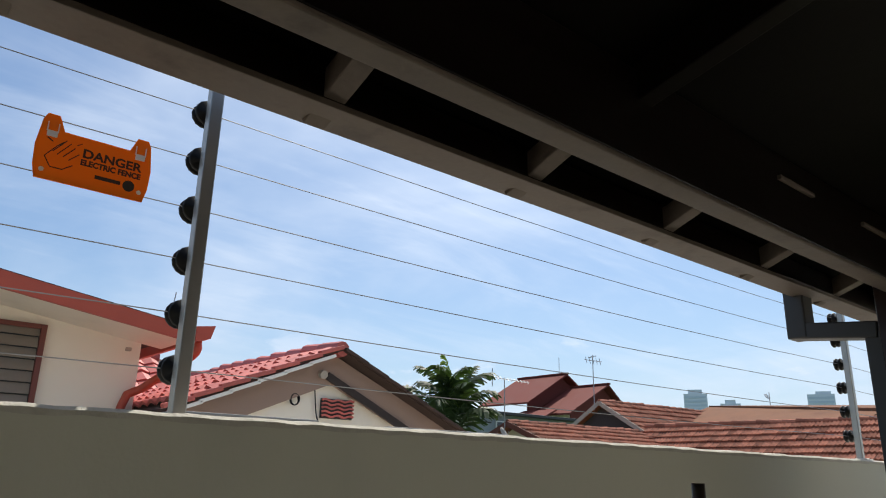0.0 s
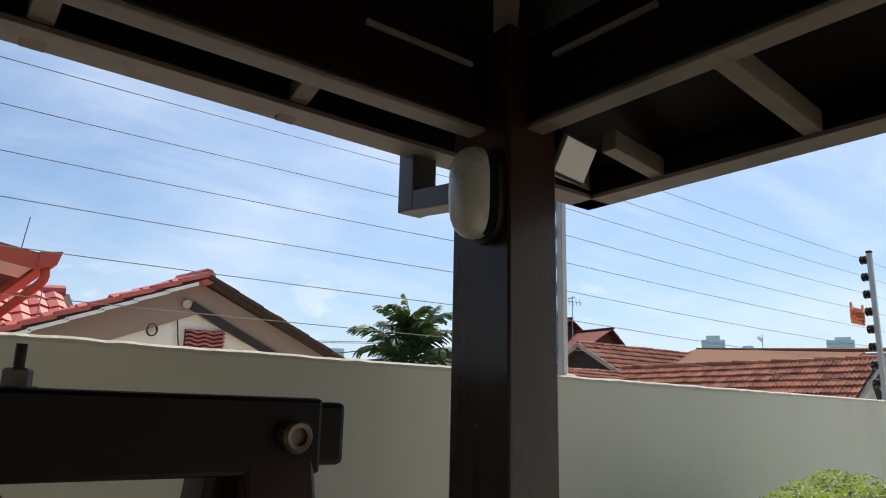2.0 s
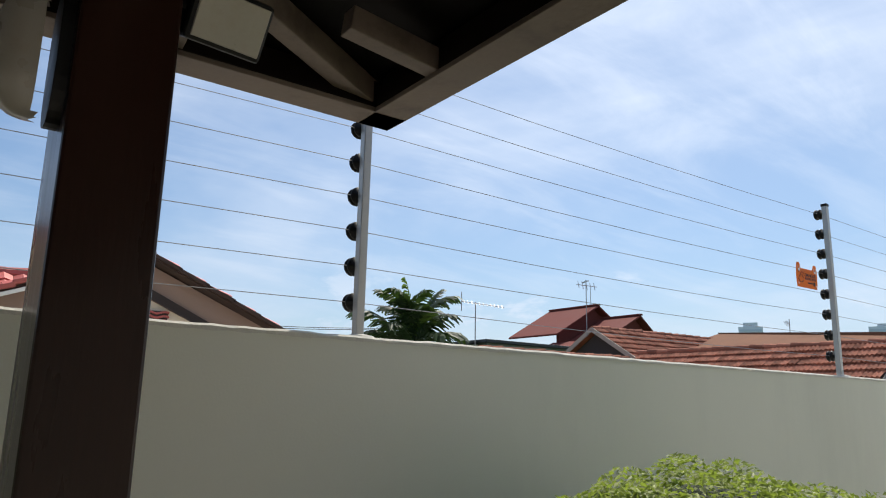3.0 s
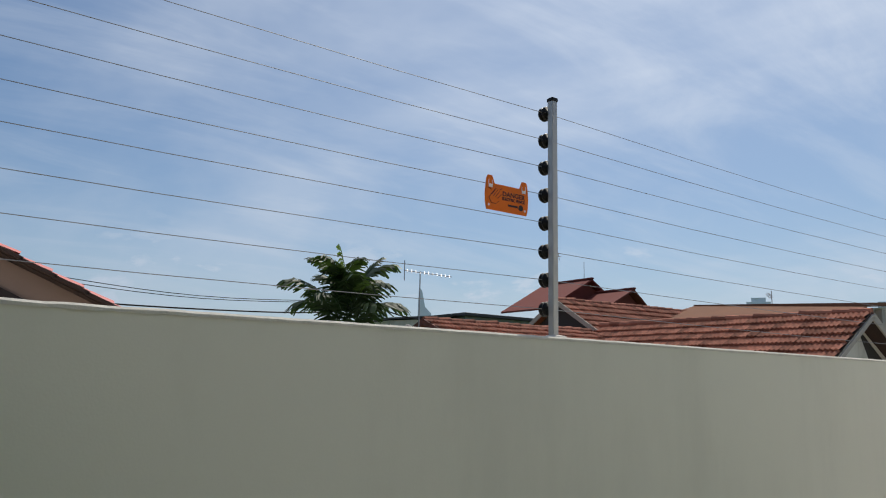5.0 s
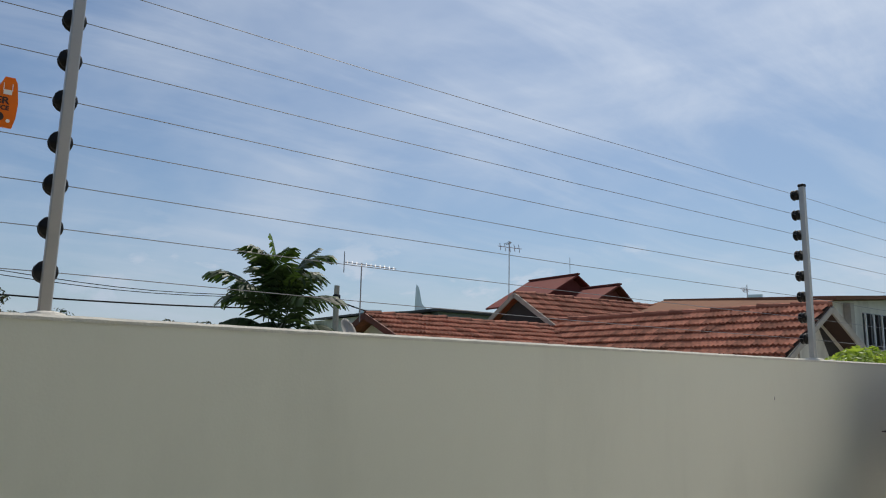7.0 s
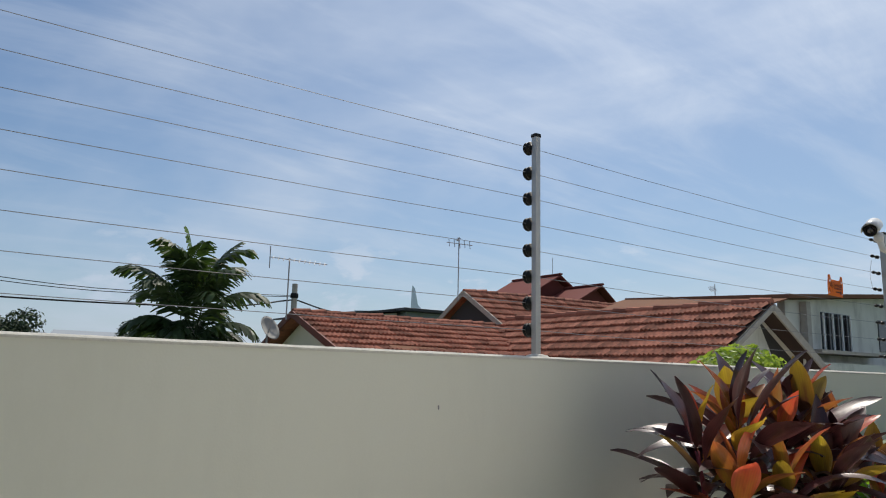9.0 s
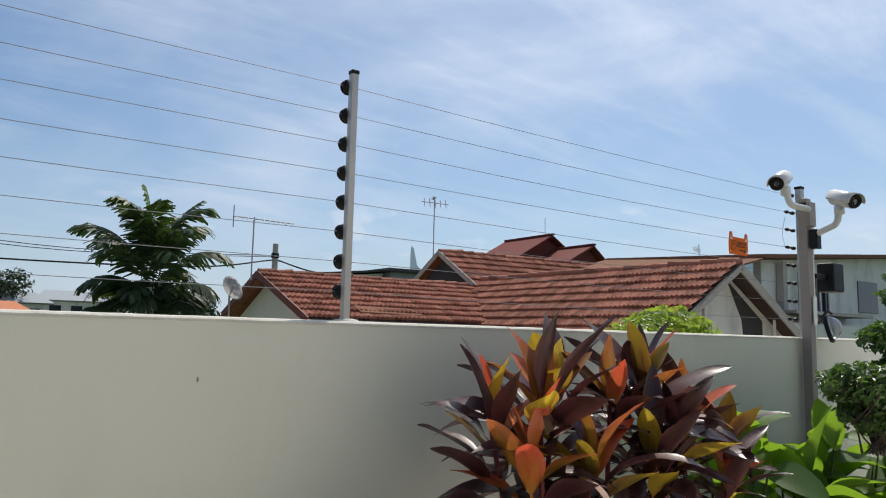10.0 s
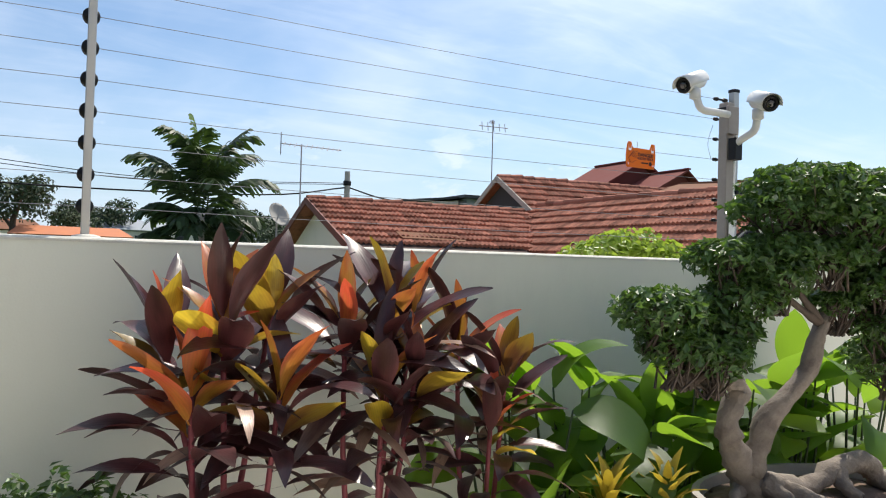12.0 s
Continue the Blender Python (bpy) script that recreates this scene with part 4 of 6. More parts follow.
part("gable_wall", prism([Vector((14.95, 12.5, 0)) - O2, Vector((14.95, 12.5, 1.95)) - O2, Vector((14.95, 14.84, 2.98)) - O2, Vector((14.95, 17.0, 2.0)) - O2, Vector((14.95, 17.0, 0)) - O2], (0.15, 0, 0)), M_CREAM, FH)
part("wall", box(Vector((15.1, 12.5, 0)) - O2, Vector((20.2, 12.65, 1.9)) - O2), M_CREAM, FH)
for s, e in ((1, (14.60, 12.15, 2.0)), (1, (14.60, 17.0, 2.16))):
    part("bargeboard", beam(Vector((14.60, 14.85, 3.05)) - O2, Vector(e) - O2, 0.04, 0.15), material("dark red board", (0.16, 0.045, 0.03), 0.7, vary=0.3), FH, "dark red bargeboard")
part("patch", slab([Vector((15.9, 12.75, 2.36)) - O2, Vector((17.3, 12.7, 2.34)) - O2, Vector((17.4, 12.35, 2.2)) - O2, Vector((15.9, 12.4, 2.22)) - O2], 0.02), M_RUST, FH, "grey patch sheet on the roof")

# house D behind: gable towards -x, dark boarded
DH = thing("clay_tiled_house", (23.5, 16.0, 0), "taller terracotta roofed house with dark boarded gable", "house", "neighbour houses")
O3 = Vector((23.5, 16.0, 0))
dA, dB = Vector((20.66, 16.12, 4.19)) - O3, Vector((26.76, 15.72, 4.19)) - O3
ds = Vector((0, -1.75, -1.08)).normalized()
roofD = part("roof", slab([dB, dA, dA + ds * 2.3, dB + ds * 2.3], 0.03), M_UNDER, DH, "terracotta tile slope")
part("roof", slab([dA, dB, dB + Vector((0, 2.0, -1.25)), dA + Vector((0, 2.0, -1.25))], 0.03), M_TERRAJ, DH, "far roof slope")
part("gable_wall", prism([Vector((20.85, 14.45, 0)) - O3, Vector((20.85, 14.45, 3.0)) - O3, Vector((20.85, 16.08, 4.04)) - O3, Vector((20.85, 17.7, 3.05)) - O3, Vector((20.85, 17.7, 0)) - O3], (0.15, 0, 0)), M_DARKVOID, DH, "dark boarded gable")
for e in ((20.64, 14.2, 3.0), (20.64, 17.95, 3.02)):
    part("bargeboard", beam(Vector((20.64, 16.12, 4.15)) - O3, Vector(e) - O3, 0.04, 0.14), M_GREYWOOD, DH, "weathered bargeboard")

# house G: mono-pitch block with barred window
GH = thing("flat_roofed_house", (28.0, 10.0, 0), "grey plastered block with barred window and rusty sheet roof", "house", "neighbour houses")
O4 = Vector((28.0, 10.0, 0))
part("wall", prism([Vector((25.3, 9.0, 0)) - O4, Vector((35.0, 9.0, 0)) - O4, Vector((35.0, 9.0, 4.62)) - O4, Vector((25.3, 9.0, 3.80)) - O4], (0, 0.2, 0)), M_WHITEWALL, GH)
part("roof", slab([Vector((25.0, 8.7, 3.90)) - O4, Vector((36.0, 8.7, 4.80)) - O4, Vector((37.0, 17.0, 5.3)) - O4, Vector((27.6, 16.0, 4.55)) - O4], 0.10), M_RUST, GH, "rusty sheet roof")
part("roof", slab([Vector((25.0, 8.75, 3.80)) - O4, Vector((27.6, 16.0, 4.50)) - O4, Vector((23.0, 16.0, 3.3)) - O4, Vector((21.2, 8.75, 2.9)) - O4], 0.04), M_RUST, GH, "rusty brown lower roof")
part("corner_post", box(Vector((25.95, 8.8, 0)) - O4, Vector((26.15, 8.98, 3.8)) - O4), M_GREYWOOD, GH)
winG = part("window", box(Vector((27.0, 8.97, 2.62)) - O4, Vector((28.5, 9.02, 3.62)) - O4, 0.01), M_GLASS, GH, "dark barred window")
for q in range(7):
    part("bar", box(Vector((27.03 + q * 0.24, 8.93, 2.64)) - O4, Vector((27.07 + q * 0.24, 8.965, 3.60)) - O4), M_DARKVOID if q % 2 else M_WHITE, winG)
part("window", box(Vector((30.2, 8.97, 2.7)) - O4, Vector((31.4, 9.02, 3.6)) - O4, 0.01), M_GLASS, GH, "dark window")
part("ledge", box(Vector((25.6, 8.3, 2.50)) - O4, Vector((29.5, 9.0, 2.58)) - O4), M_GREYWOOD, GH, "weathered ledge")
part("parapet", box(Vector((24.5, 8.0, 0)) - O4, Vector((33.5, 8.15, 2.25)) - O4), M_WHITEWALL, GH)

# house B: ridge along y, gable towards the garden
BH = thing("red_tiled_house", (4.3, 9.0, 0), "beige house with red tiled gable roof and wavy vent bricks", "house", "neighbour houses")
O5 = Vector((4.3, 9.0, 0))
bA, bB = Vector((4.30, 6.88, 2.995)) - O5, Vector((4.30, 11.5, 2.995)) - O5
bl, br = Vector((-1.0, 0, -0.42)).normalized(), Vector((1.0, 0, -0.455)).normalized()
roofB = part("roof", slab([bB, bA, bA + bl * 2.0, bB + bl * 2.0], 0.03), M_UNDER, BH, "red tile slope")
roofB2 = part("roof", slab([bA, bB, bB + br * 2.3, bA + br * 2.3], 0.03), M_UNDER, BH, "red tile slope")
part("gable_wall", prism([Vector((2.5, 7.12, 0)) - O5, Vector((6.3, 7.12, 0)) - O5, Vector((6.3, 7.12, 2.05)) - O5, Vector((4.30, 7.12, 2.92)) - O5, Vector((2.5, 7.12, 2.2)) - O5], (0, 0.15, 0)), M_CREAM, BH)
# broad beige band under the verge, proud of the wall
part("verge_band", prism([Vector((4.30, 7.06, 2.94)) - O5, Vector((6.4, 7.06, 2.03)) - O5, Vector((6.4, 7.06, 1.68)) - O5, Vector((4.30, 7.06, 2.62)) - O5], (0, 0.055, 0)), M_MAUVE, BH, "pinkish beige verge band")
part("verge_band", prism([Vector((4.30, 7.06, 2.94)) - O5, Vector((4.30, 7.06, 2.62)) - O5, Vector((2.4, 7.06, 1.84)) - O5, Vector((2.4, 7.06, 2.17)) - O5], (0, 0.055, 0)), M_MAUVE, BH, "pinkish beige verge band")
part("dark_board", beam(Vector((4.22, 7.035, 2.70)) - O5, Vector((5.5, 7.035, 2.10)) - O5, 0.085, 0.03, upv=(0, -1, 0)), material("dark brown board", (0.028, 0.018, 0.016), 0.7, vary=0.3), BH, "dark brown diagonal board")
for q in range(7):
    p = bA + bl * (0.10 + q * 0.31) + Vector((0, -0.01, -0.055))
    part("verge_strip", beam(p, p + bl * 0.34 + Vector((0, 0, 0.012)), 0.03, 0.035), M_WHITE, BH, "white stepped verge strip")
    part("verge_tile", beam(bA + bl * (0.0 + q * 0.29) + Vector((0, -0.0, 0.010)), bA + bl * (0.31 + q * 0.29) + Vector((0, -0.0, 0.034)), 0.08, 0.045, 0.008), M_REDTILE, BH, "red verge tile")
    part("verge_tile", beam(bA + br * (0.02 + q * 0.31) + Vector((0, -0.01, 0.0)), bA + br * (0.36 + q * 0.31) + Vector((0, -0.01, 0.010)), 0.07, 0.035), M_UNDER, BH, "dark brown verge board")
vent = part("vent_block", box(Vector((4.20, 7.085, 2.25)) - O5, Vector((4.60, 7.115, 2.46)) - O5), M_DARKVOID, BH, "vent of wavy red bricks")
for q in range(5):
    z = 2.275 + q * 0.042
    pts = [Vector((4.20 + 0.41 * k / 24, 7.075, z + 0.010 * math.sin(k / 24 * math.pi * 5))) - O5 for k in range(25)]
    part("brick", tube(pts, 0.014, 4), M_REDTILE, vent, "wavy red brick")
part("vent_pipe", tube([Vector((4.16, 7.10, 2.72)) - O5, Vector((4.16, 7.0, 2.70)) - O5], 0.045, 12), M_GREYWOOD, BH)
part("cable_coil", tube([Vector((3.86 + 0.05 * math.cos(a), 7.09 - 0.002 * a, 2.42 + 0.06 * math.sin(a))) - O5 for a in [k * 0.5 for k in range(40)]], 0.006, 5), M_BLACK, BH, "coiled black cable")
part("cable", tube(curve_points([Vector(p) - O5 for p in ((3.88, 7.09, 2.46), (3.95, 7.09, 2.62), (4.08, 7.09, 2.64), (4.14, 7.09, 2.30), (4.18, 7.09, 2.2))]), 0.007, 5), M_BLACK, BH)
part("rod", tube([Vector((3.02, 8.2, 2.4)) - O5, Vector((3.04, 8.2, 2.86)) - O5], 0.006, 5), M_ALU, BH)

# roof H between the two houses
HH = thing("red_tiled_house", (3.3, 12.0, 0), "small red tiled roof showing between two houses", "house", "neighbour houses")
O6 = Vector((3.3, 12.0, 0))
hA = Vector((1.2, 11.5, 3.30)) - O6
roofH = part("roof", slab([hA + Vector((2.75, 0, 0)), hA, hA + Vector((0, -1.3, -0.75)), hA + Vector((2.75, -1.3, -0.75))], 0.03), M_UNDER, HH, "red tile slope")
part("wall", box(Vector((1.2, 11.0, 0)) - O6, Vector((3.9, 11.4, 2.6)) - O6), M_CREAM, HH)

# house A: cream wall, shallow roof with deep red fascia
AH = thing("cream_house", (0.0, 9.0, 0), "cream house with louvred window, red fascia, gutter and downpipe", "house", "neighbour houses")
O7 = Vector((0.0, 9.0, 0))
az = lambda x: 3.515 - 0.153 * x
part("wall", prism([Vector((-4, 8.3, 0)) - O7, Vector((2.60, 8.3, 0)) - O7, Vector((2.60, 8.3, az(2.6) - 0.12)) - O7, Vector((-4, 8.3, az(-4) - 0.12)) - O7], (0, 0.15, 0)), M_CREAM, AH)
part("wall", box(Vector((2.45, 8.45, 0)) - O7, Vector((2.60, 10.4, az(2.6) - 0.13)) - O7), M_CREAM, AH)
part("roof", slab([Vector((-4, 7.45, az(-4) + 0.02)) - O7, Vector((2.85, 7.45, az(2.85) + 0.02)) - O7, Vector((2.85, 10.6, az(2.85) + 0.02)) - O7, Vector((-4, 10.6, az(-4) + 0.02)) - O7], 0.05), M_PIPE, AH, "dark sheet roof")
part("fascia", prism([Vector((-4, 7.4, az(-4))) - O7, Vector((2.85, 7.4, az(2.85))) - O7, Vector((2.85, 7.4, az(2.85) - 0.15)) - O7, Vector((-4, 7.4, az(-4) - 0.19)) - O7], (0, 0.04, 0)), M_REDPAINT, AH, "red painted fascia")
part("soffit", slab([Vector((-4, 7.45, az(-4) - 0.10)) - O7, Vector((2.82, 7.45, az(2.82) - 0.10)) - O7, Vector((2.82, 8.3, az(2.82) - 0.10)) - O7, Vector((-4, 8.3, az(-4) - 0.10)) - O7], 0.02), M_CREAM, AH, "cream soffit")
part("gutter", prism([Vector((2.84, 7.38, 3.10)) - O7, Vector((3.04, 7.38, 3.13)) - O7, Vector((3.00, 7.38, 2.99)) - O7, Vector((2.84, 7.38, 2.94)) - O7], (0, 3.2, 0)), M_REDPAINT, AH, "red box gutter")
part("downpipe", tube(curve_points([Vector(p) - O7 for p in ((2.93, 7.55, 2.98), (2.93, 7.56, 2.86), (2.82, 7.75, 2.72), (2.62, 8.15, 2.5), (2.45, 8.2, 2.3), (2.42, 8.2, 1.2))], 3), 0.045, 10), M_REDPAINT, AH, "red cranked downpipe", True)
part("vent", box(Vector((2.44, 8.28, 2.90)) - O7, Vector((2.50, 8.31, 2.94)) - O7, 0.004), M_GREYWOOD, AH)
part("rod", tube([Vector((2.75, 8.0, 3.1)) - O7, Vector((2.80, 8.0, 3.56)) - O7], 0.006, 5), M_ALU, AH)
M_FRAME = material("dark red-brown frame", (0.15, 0.040, 0.030), 0.5, vary=0.2, scale=5)
winA = part("window", box(Vector((0.2, 8.27, 2.0)) - O7, Vector((1.60, 8.31, 3.02)) - O7), M_GLASS, AH, "louvred window")
for lo, hi in (((1.585, 8.23, 1.95), (1.64, 8.32, 3.06)), ((0.15, 8.23, 3.01), (1.585, 8.32, 3.06)), ((0.15, 8.23, 1.95), (0.2, 8.32, 3.01))):
    part("frame", box(Vector(lo) - O7, Vector(hi) - O7, 0.006), M_FRAME, winA, "red-brown window frame")
for q in range(9):
    part("louvre", box((0.21 - O7.x, -0.07, -0.055), (1.58 - O7.x, -0.063, 0.055), m=Matrix.Translation((0, 8.26 - O7.y + 0.06, 2.05 + 0.115 * q)) @ Matrix.Rotation(radians(-18), 4, "X")), M_LOUVRE, winA, "brown glass louvre")

# low awning sheets just behind the wall
for lo, hi, lab in (((1.10, 3.0, 1.905), (1.75, 4.4, 1.93), 0), ((2.15, 3.0, 1.90), (2.95, 4.6, 1.935), 1)):
    aw = thing("awning", ((lo[0] + hi[0]) / 2, 3.7, 0), "grey slatted awning roof behind the wall", "awning", "low awnings")
    for q in range(5):
        z = lo[2] + q * 0.010
        part("slat", box((lo[0] - aw.location.x + q * 0.06, lo[1] - 3.7 + q * 0.28, z), (hi[0] - aw.location.x, lo[1] - 3.7 + q * 0.28 + 0.25, z + 0.012), 0.003), M_AWN, aw)
    for sx in (lo[0], hi[0] - 0.04):
        part("leg", box((sx - aw.location.x, 0.2, 0), (sx - aw.location.x + 0.04, 0.24, lo[2])), M_AWN, aw)


# ---- leaves and plants ----
def leaf_mesh(name, mat, length, width, arch, fold=0.25, seg=6, wide_at=0.42, tip=1.0, stalk=0.0, wave=0.0):
    """One leaf from the origin along +y, bending down, folded along its midrib."""
    bm = bmesh.new()
    rows = []
    n_ = seg + 1
    ang, y, z = 0.0, 0.0, 0.0
    if stalk:
        a = [bm.verts.new((sx, 0, 0)) for sx in (-0.004, 0.004)]
        b = [bm.verts.new((sx, stalk, 0)) for sx in (-0.004, 0.004)]
        bm.faces.new((a[0], a[1], b[1], b[0]))
        y = stalk
    for i in range(n_):
        t = i / seg
        w = width * (math.sin(math.pi * min(1, t ** (math.log(0.5) / math.log(wide_at)))) ** 0.8) * 0.5
        if i == 0:
            w = max(w, 0.006)
        if i == seg:
            w = 0.0015
        lift = w * fold + wave * width * math.sin(t * 9.0)
        rows.append([bm.verts.new((-w, y, z + lift)), bm.verts.new((0, y, z)), bm.verts.new((w, y, z + w * fold - wave * width * math.sin(t * 8.0 + 1)))])
        ang = arch * (t ** 1.2) * tip
        y += length / seg * math.cos(ang)
        z -= length / seg * math.sin(ang)
    for a, b in zip(rows, rows[1:]):
        for q in range(2):
            bm.faces.new((a[q], a[q + 1], b[q + 1], b[q]))
    return finish(bm, name, mat, True)


def leaf_pose(base, heading, rise, roll=0.0, size=1.0):
    return Matrix.Translation(base) @ Matrix.Rotation(heading, 4, "Z") @ Matrix.Rotation(rise, 4, "X") @ Matrix.Rotation(roll, 4, "Y") @ Matrix.Diagonal((size, size, size, 1))


C_DARK = [leaf_mesh("leaf", M_CORD, 0.31, w, a, f, 9, 0.44, 1.0, 0.06, 0.06) for a, f, w in ((0.5, 0.35, 0.088), (0.9, 0.25, 0.094), (1.3, 0.3, 0.084), (0.3, 0.5, 0.078))]
C_RED = [leaf_mesh("leaf", M_CORDRED, 0.26, w, a, f, 9, 0.44, 1.0, 0.03, 0.05) for a, f, w in ((0.25, 0.55, 0.070), (0.6, 0.4, 0.080))]
C_YEL = [leaf_mesh("leaf", M_CORDYEL, 0.23, 0.092, a, f, 9, 0.46, 1.0, 0.03, 0.05) for a, f in ((0.3, 0.35), (0.8, 0.3))]
C_TAN = [leaf_mesh("leaf", M_CORDTAN, 0.33, 0.064, a, f, 9, 0.42, 1.0, 0.06, 0.07) for a, f in ((0.7, 0.3), (1.3, 0.25))]


def cordyline(base, heads, seed, label):
    """A cane shrub: each head is (x, y, z, leaves, size) with strap leaves in a loose spiral down its cane."""
    plant = thing("cordyline_shrub", (base[0], base[1], 0), label, "shrub", "red cordyline shrubs")
    rnd = random.Random(seed)
    o = Vector((base[0], base[1], 0))
    for hx, hy, hz, count, long_ in heads:
        foot = Vector((rnd.uniform(-0.05, 0.05), rnd.uniform(-0.05, 0.05), 0.0))
        top = Vector((hx, hy, hz - 0.05)) - o
        low = Vector((foot.x + (top.x - foot.x) * 0.22, foot.y + (top.y - foot.y) * 0.22, top.z * 0.48))
        pts = curve_points([foot, low, low.lerp(top, 0.5) + Vector((rnd.uniform(-0.015, 0.015), rnd.uniform(-0.015, 0.015), 0)), top], 6)
        n = len(pts)
        split = int(n * 0.50)
        part("cane", tube(pts[:split + 1], [0.012 - 0.003 * i / n for i in range(split + 1)], 7), M_CANE, plant, smooth=True)
        part("stem", tube(pts[split:], [0.0095 - 0.004 * i / n for i in range(n - split)], 7), M_STEM, plant, "crimson upper stem", True)
        axis = (pts[-1] - pts[-4]).normalized()
        ang = rnd.uniform(0, 6.28)
        for i in range(count):
            f = i / (count - 1)
            ang += 2.399 + rnd.uniform(-0.4, 0.4)
            p = pts[-1] - axis * (0.36 * f ** 1.15) * long_
            rise = radians(80 - 86 * f ** 0.75 + rnd.uniform(-13, 13))
            pick = rnd.random()
            if f < 0.20:
                me = rnd.choice(C_RED) if pick < 0.45 else (rnd.choice(C_DARK[3:] + C_DARK[:1]) if pick < 0.78 else C_YEL[0])
            elif f < 0.48:
                me = rnd.choice(C_YEL) if pick < 0.26 else (C_RED[1] if pick < 0.30 else rnd.choice(C_DARK))
            else:
                me = rnd.choice(C_TAN) if pick < 0.28 else (C_YEL[1] if pick < 0.24 else rnd.choice(C_DARK[:3]))
            size = (0.74 + 0.36 * math.sin(math.pi * min(1, f * 0.8 + 0.2))) * rnd.uniform(0.74, 1.08) * long_
            # leaves that would run into the wall bend sideways
            head = ang
            dirv = Vector((-math.sin(head), math.cos(head), 0))
            reach = 0.45 * size * math.cos(rise)
            if (p + o).y + dirv.y * reach > 1.34:
                head = ang + math.pi if rnd.random() < 0.5 else math.copysign(radians(95), dirv.x * -1)
            part("leaf", me, None, plant, m=leaf_pose(p, head, rise, rnd.uniform(-0.6, 0.6), size))
    return plant


cordyline((10.24, 0.86), [(10.06, 0.88, 1.53, 24, 0.98), (10.20, 0.82, 1.60, 24, 0.98), (10.36, 0.92, 1.62, 24, 0.98), (10.11, 0.76, 1.42, 22, 0.98), (10.34, 0.74, 1.40, 22, 0.92)], 17, "tall cordyline shrub with burgundy, red and yellow leaves")
cordyline((10.68, 0.90), [(10.58, 0.88, 1.58, 24, 0.98), (10.72, 0.86, 1.62, 24, 0.98), (10.66, 0.76, 1.40, 22, 0.92), (10.86, 0.97, 1.62, 24, 0.95), (10.78, 0.78, 1.45, 22, 0.92)], 8, "dark burgundy cordyline shrub with orange young leaves")
cordyline((11.05, 0.86), [(10.98, 0.88, 1.50, 22, 0.88), (11.12, 0.80, 1.42, 22, 0.88), (11.03, 0.74, 1.28, 16, 0.8)], 9, "burgundy cordyline shrub with crimson stems")

BROAD = [leaf_mesh("leaf", M_BROAD, 0.34, w, a, f, 9, 0.46, 1.0, 0.0, wave=0.04) for a, f, w in ((0.45, 0.25, 0.19), (0.9, 0.2, 0.20), (1.5, 0.15, 0.20), (0.2, 0.4, 0.17))]


def broadleaf(base, leaves, seed, label):
    plant = thing("broadleaf_plant", (base[0], base[1], 0), label, "plant", "broad-leaved plants")
    rnd = random.Random(seed)
    o = Vector((base[0], base[1], 0))
    for i in range(leaves):
        a = rnd.uniform(0, 6.28)
        h = rnd.uniform(0.66, 1.30)
        r = rnd.uniform(0.05, 0.22)
        top = Vector((math.cos(a) * r, min(math.sin(a) * r, 1.22 - o.y), h))
        part("stalk", tube(curve_points([(rnd.uniform(-0.05, 0.05), rnd.uniform(-0.05, 0.05), 0), top * 0.5 + Vector((0, 0, 0.05)), top], 3), [0.006] * 6 + [0.004], 5), M_STALK, plant, smooth=True)
        head = a - math.pi / 2 + rnd.uniform(-0.5, 0.5)
        if top.y + o.y > 1.0 and math.cos(head) > 0:
            head += math.pi
        part("leaf", rnd.choice(BROAD), None, plant, m=leaf_pose(top, head, radians(rnd.uniform(-5, 80)), rnd.uniform(-0.6, 0.6), rnd.uniform(0.75, 1.15)))
    return plant


for k, (x, y, n) in enumerate(((11.28, 0.92, 19), (11.56, 0.97, 20), (11.86, 0.95, 18), (12.15, 1.05, 26), (12.45, 1.0, 28), (12.75, 0.95, 28), (13.05, 0.85, 26))):
    broadleaf((x, y), n, 40 + k, "broad glossy green leaves backlit by the sun")

CROT = [leaf_mesh("leaf", M_CROTON, 0.15, 0.035, a, 0.3, 4) for a in (0.5, 1.1)]
for k, (x, y) in enumerate(((11.40, 0.60), (11.62, 0.56))):
    cr = thing("croton", (x, y, 0), "low croton with narrow yellow leaves", "plant", "yellow crotons")
    rnd = random.Random(70 + k)
    part("stem", tube([(0, 0, 0), (0.01, 0, 0.95)], 0.010, 6), M_CANE, cr)
    for i in range(46):
        f = i / 46
        part("leaf", rnd.choice(CROT), None, cr, m=leaf_pose((0, 0, 1.0 - 0.30 * f), i * 2.4, radians(75 - 60 * f), 0, rnd.uniform(0.8, 1.2)))


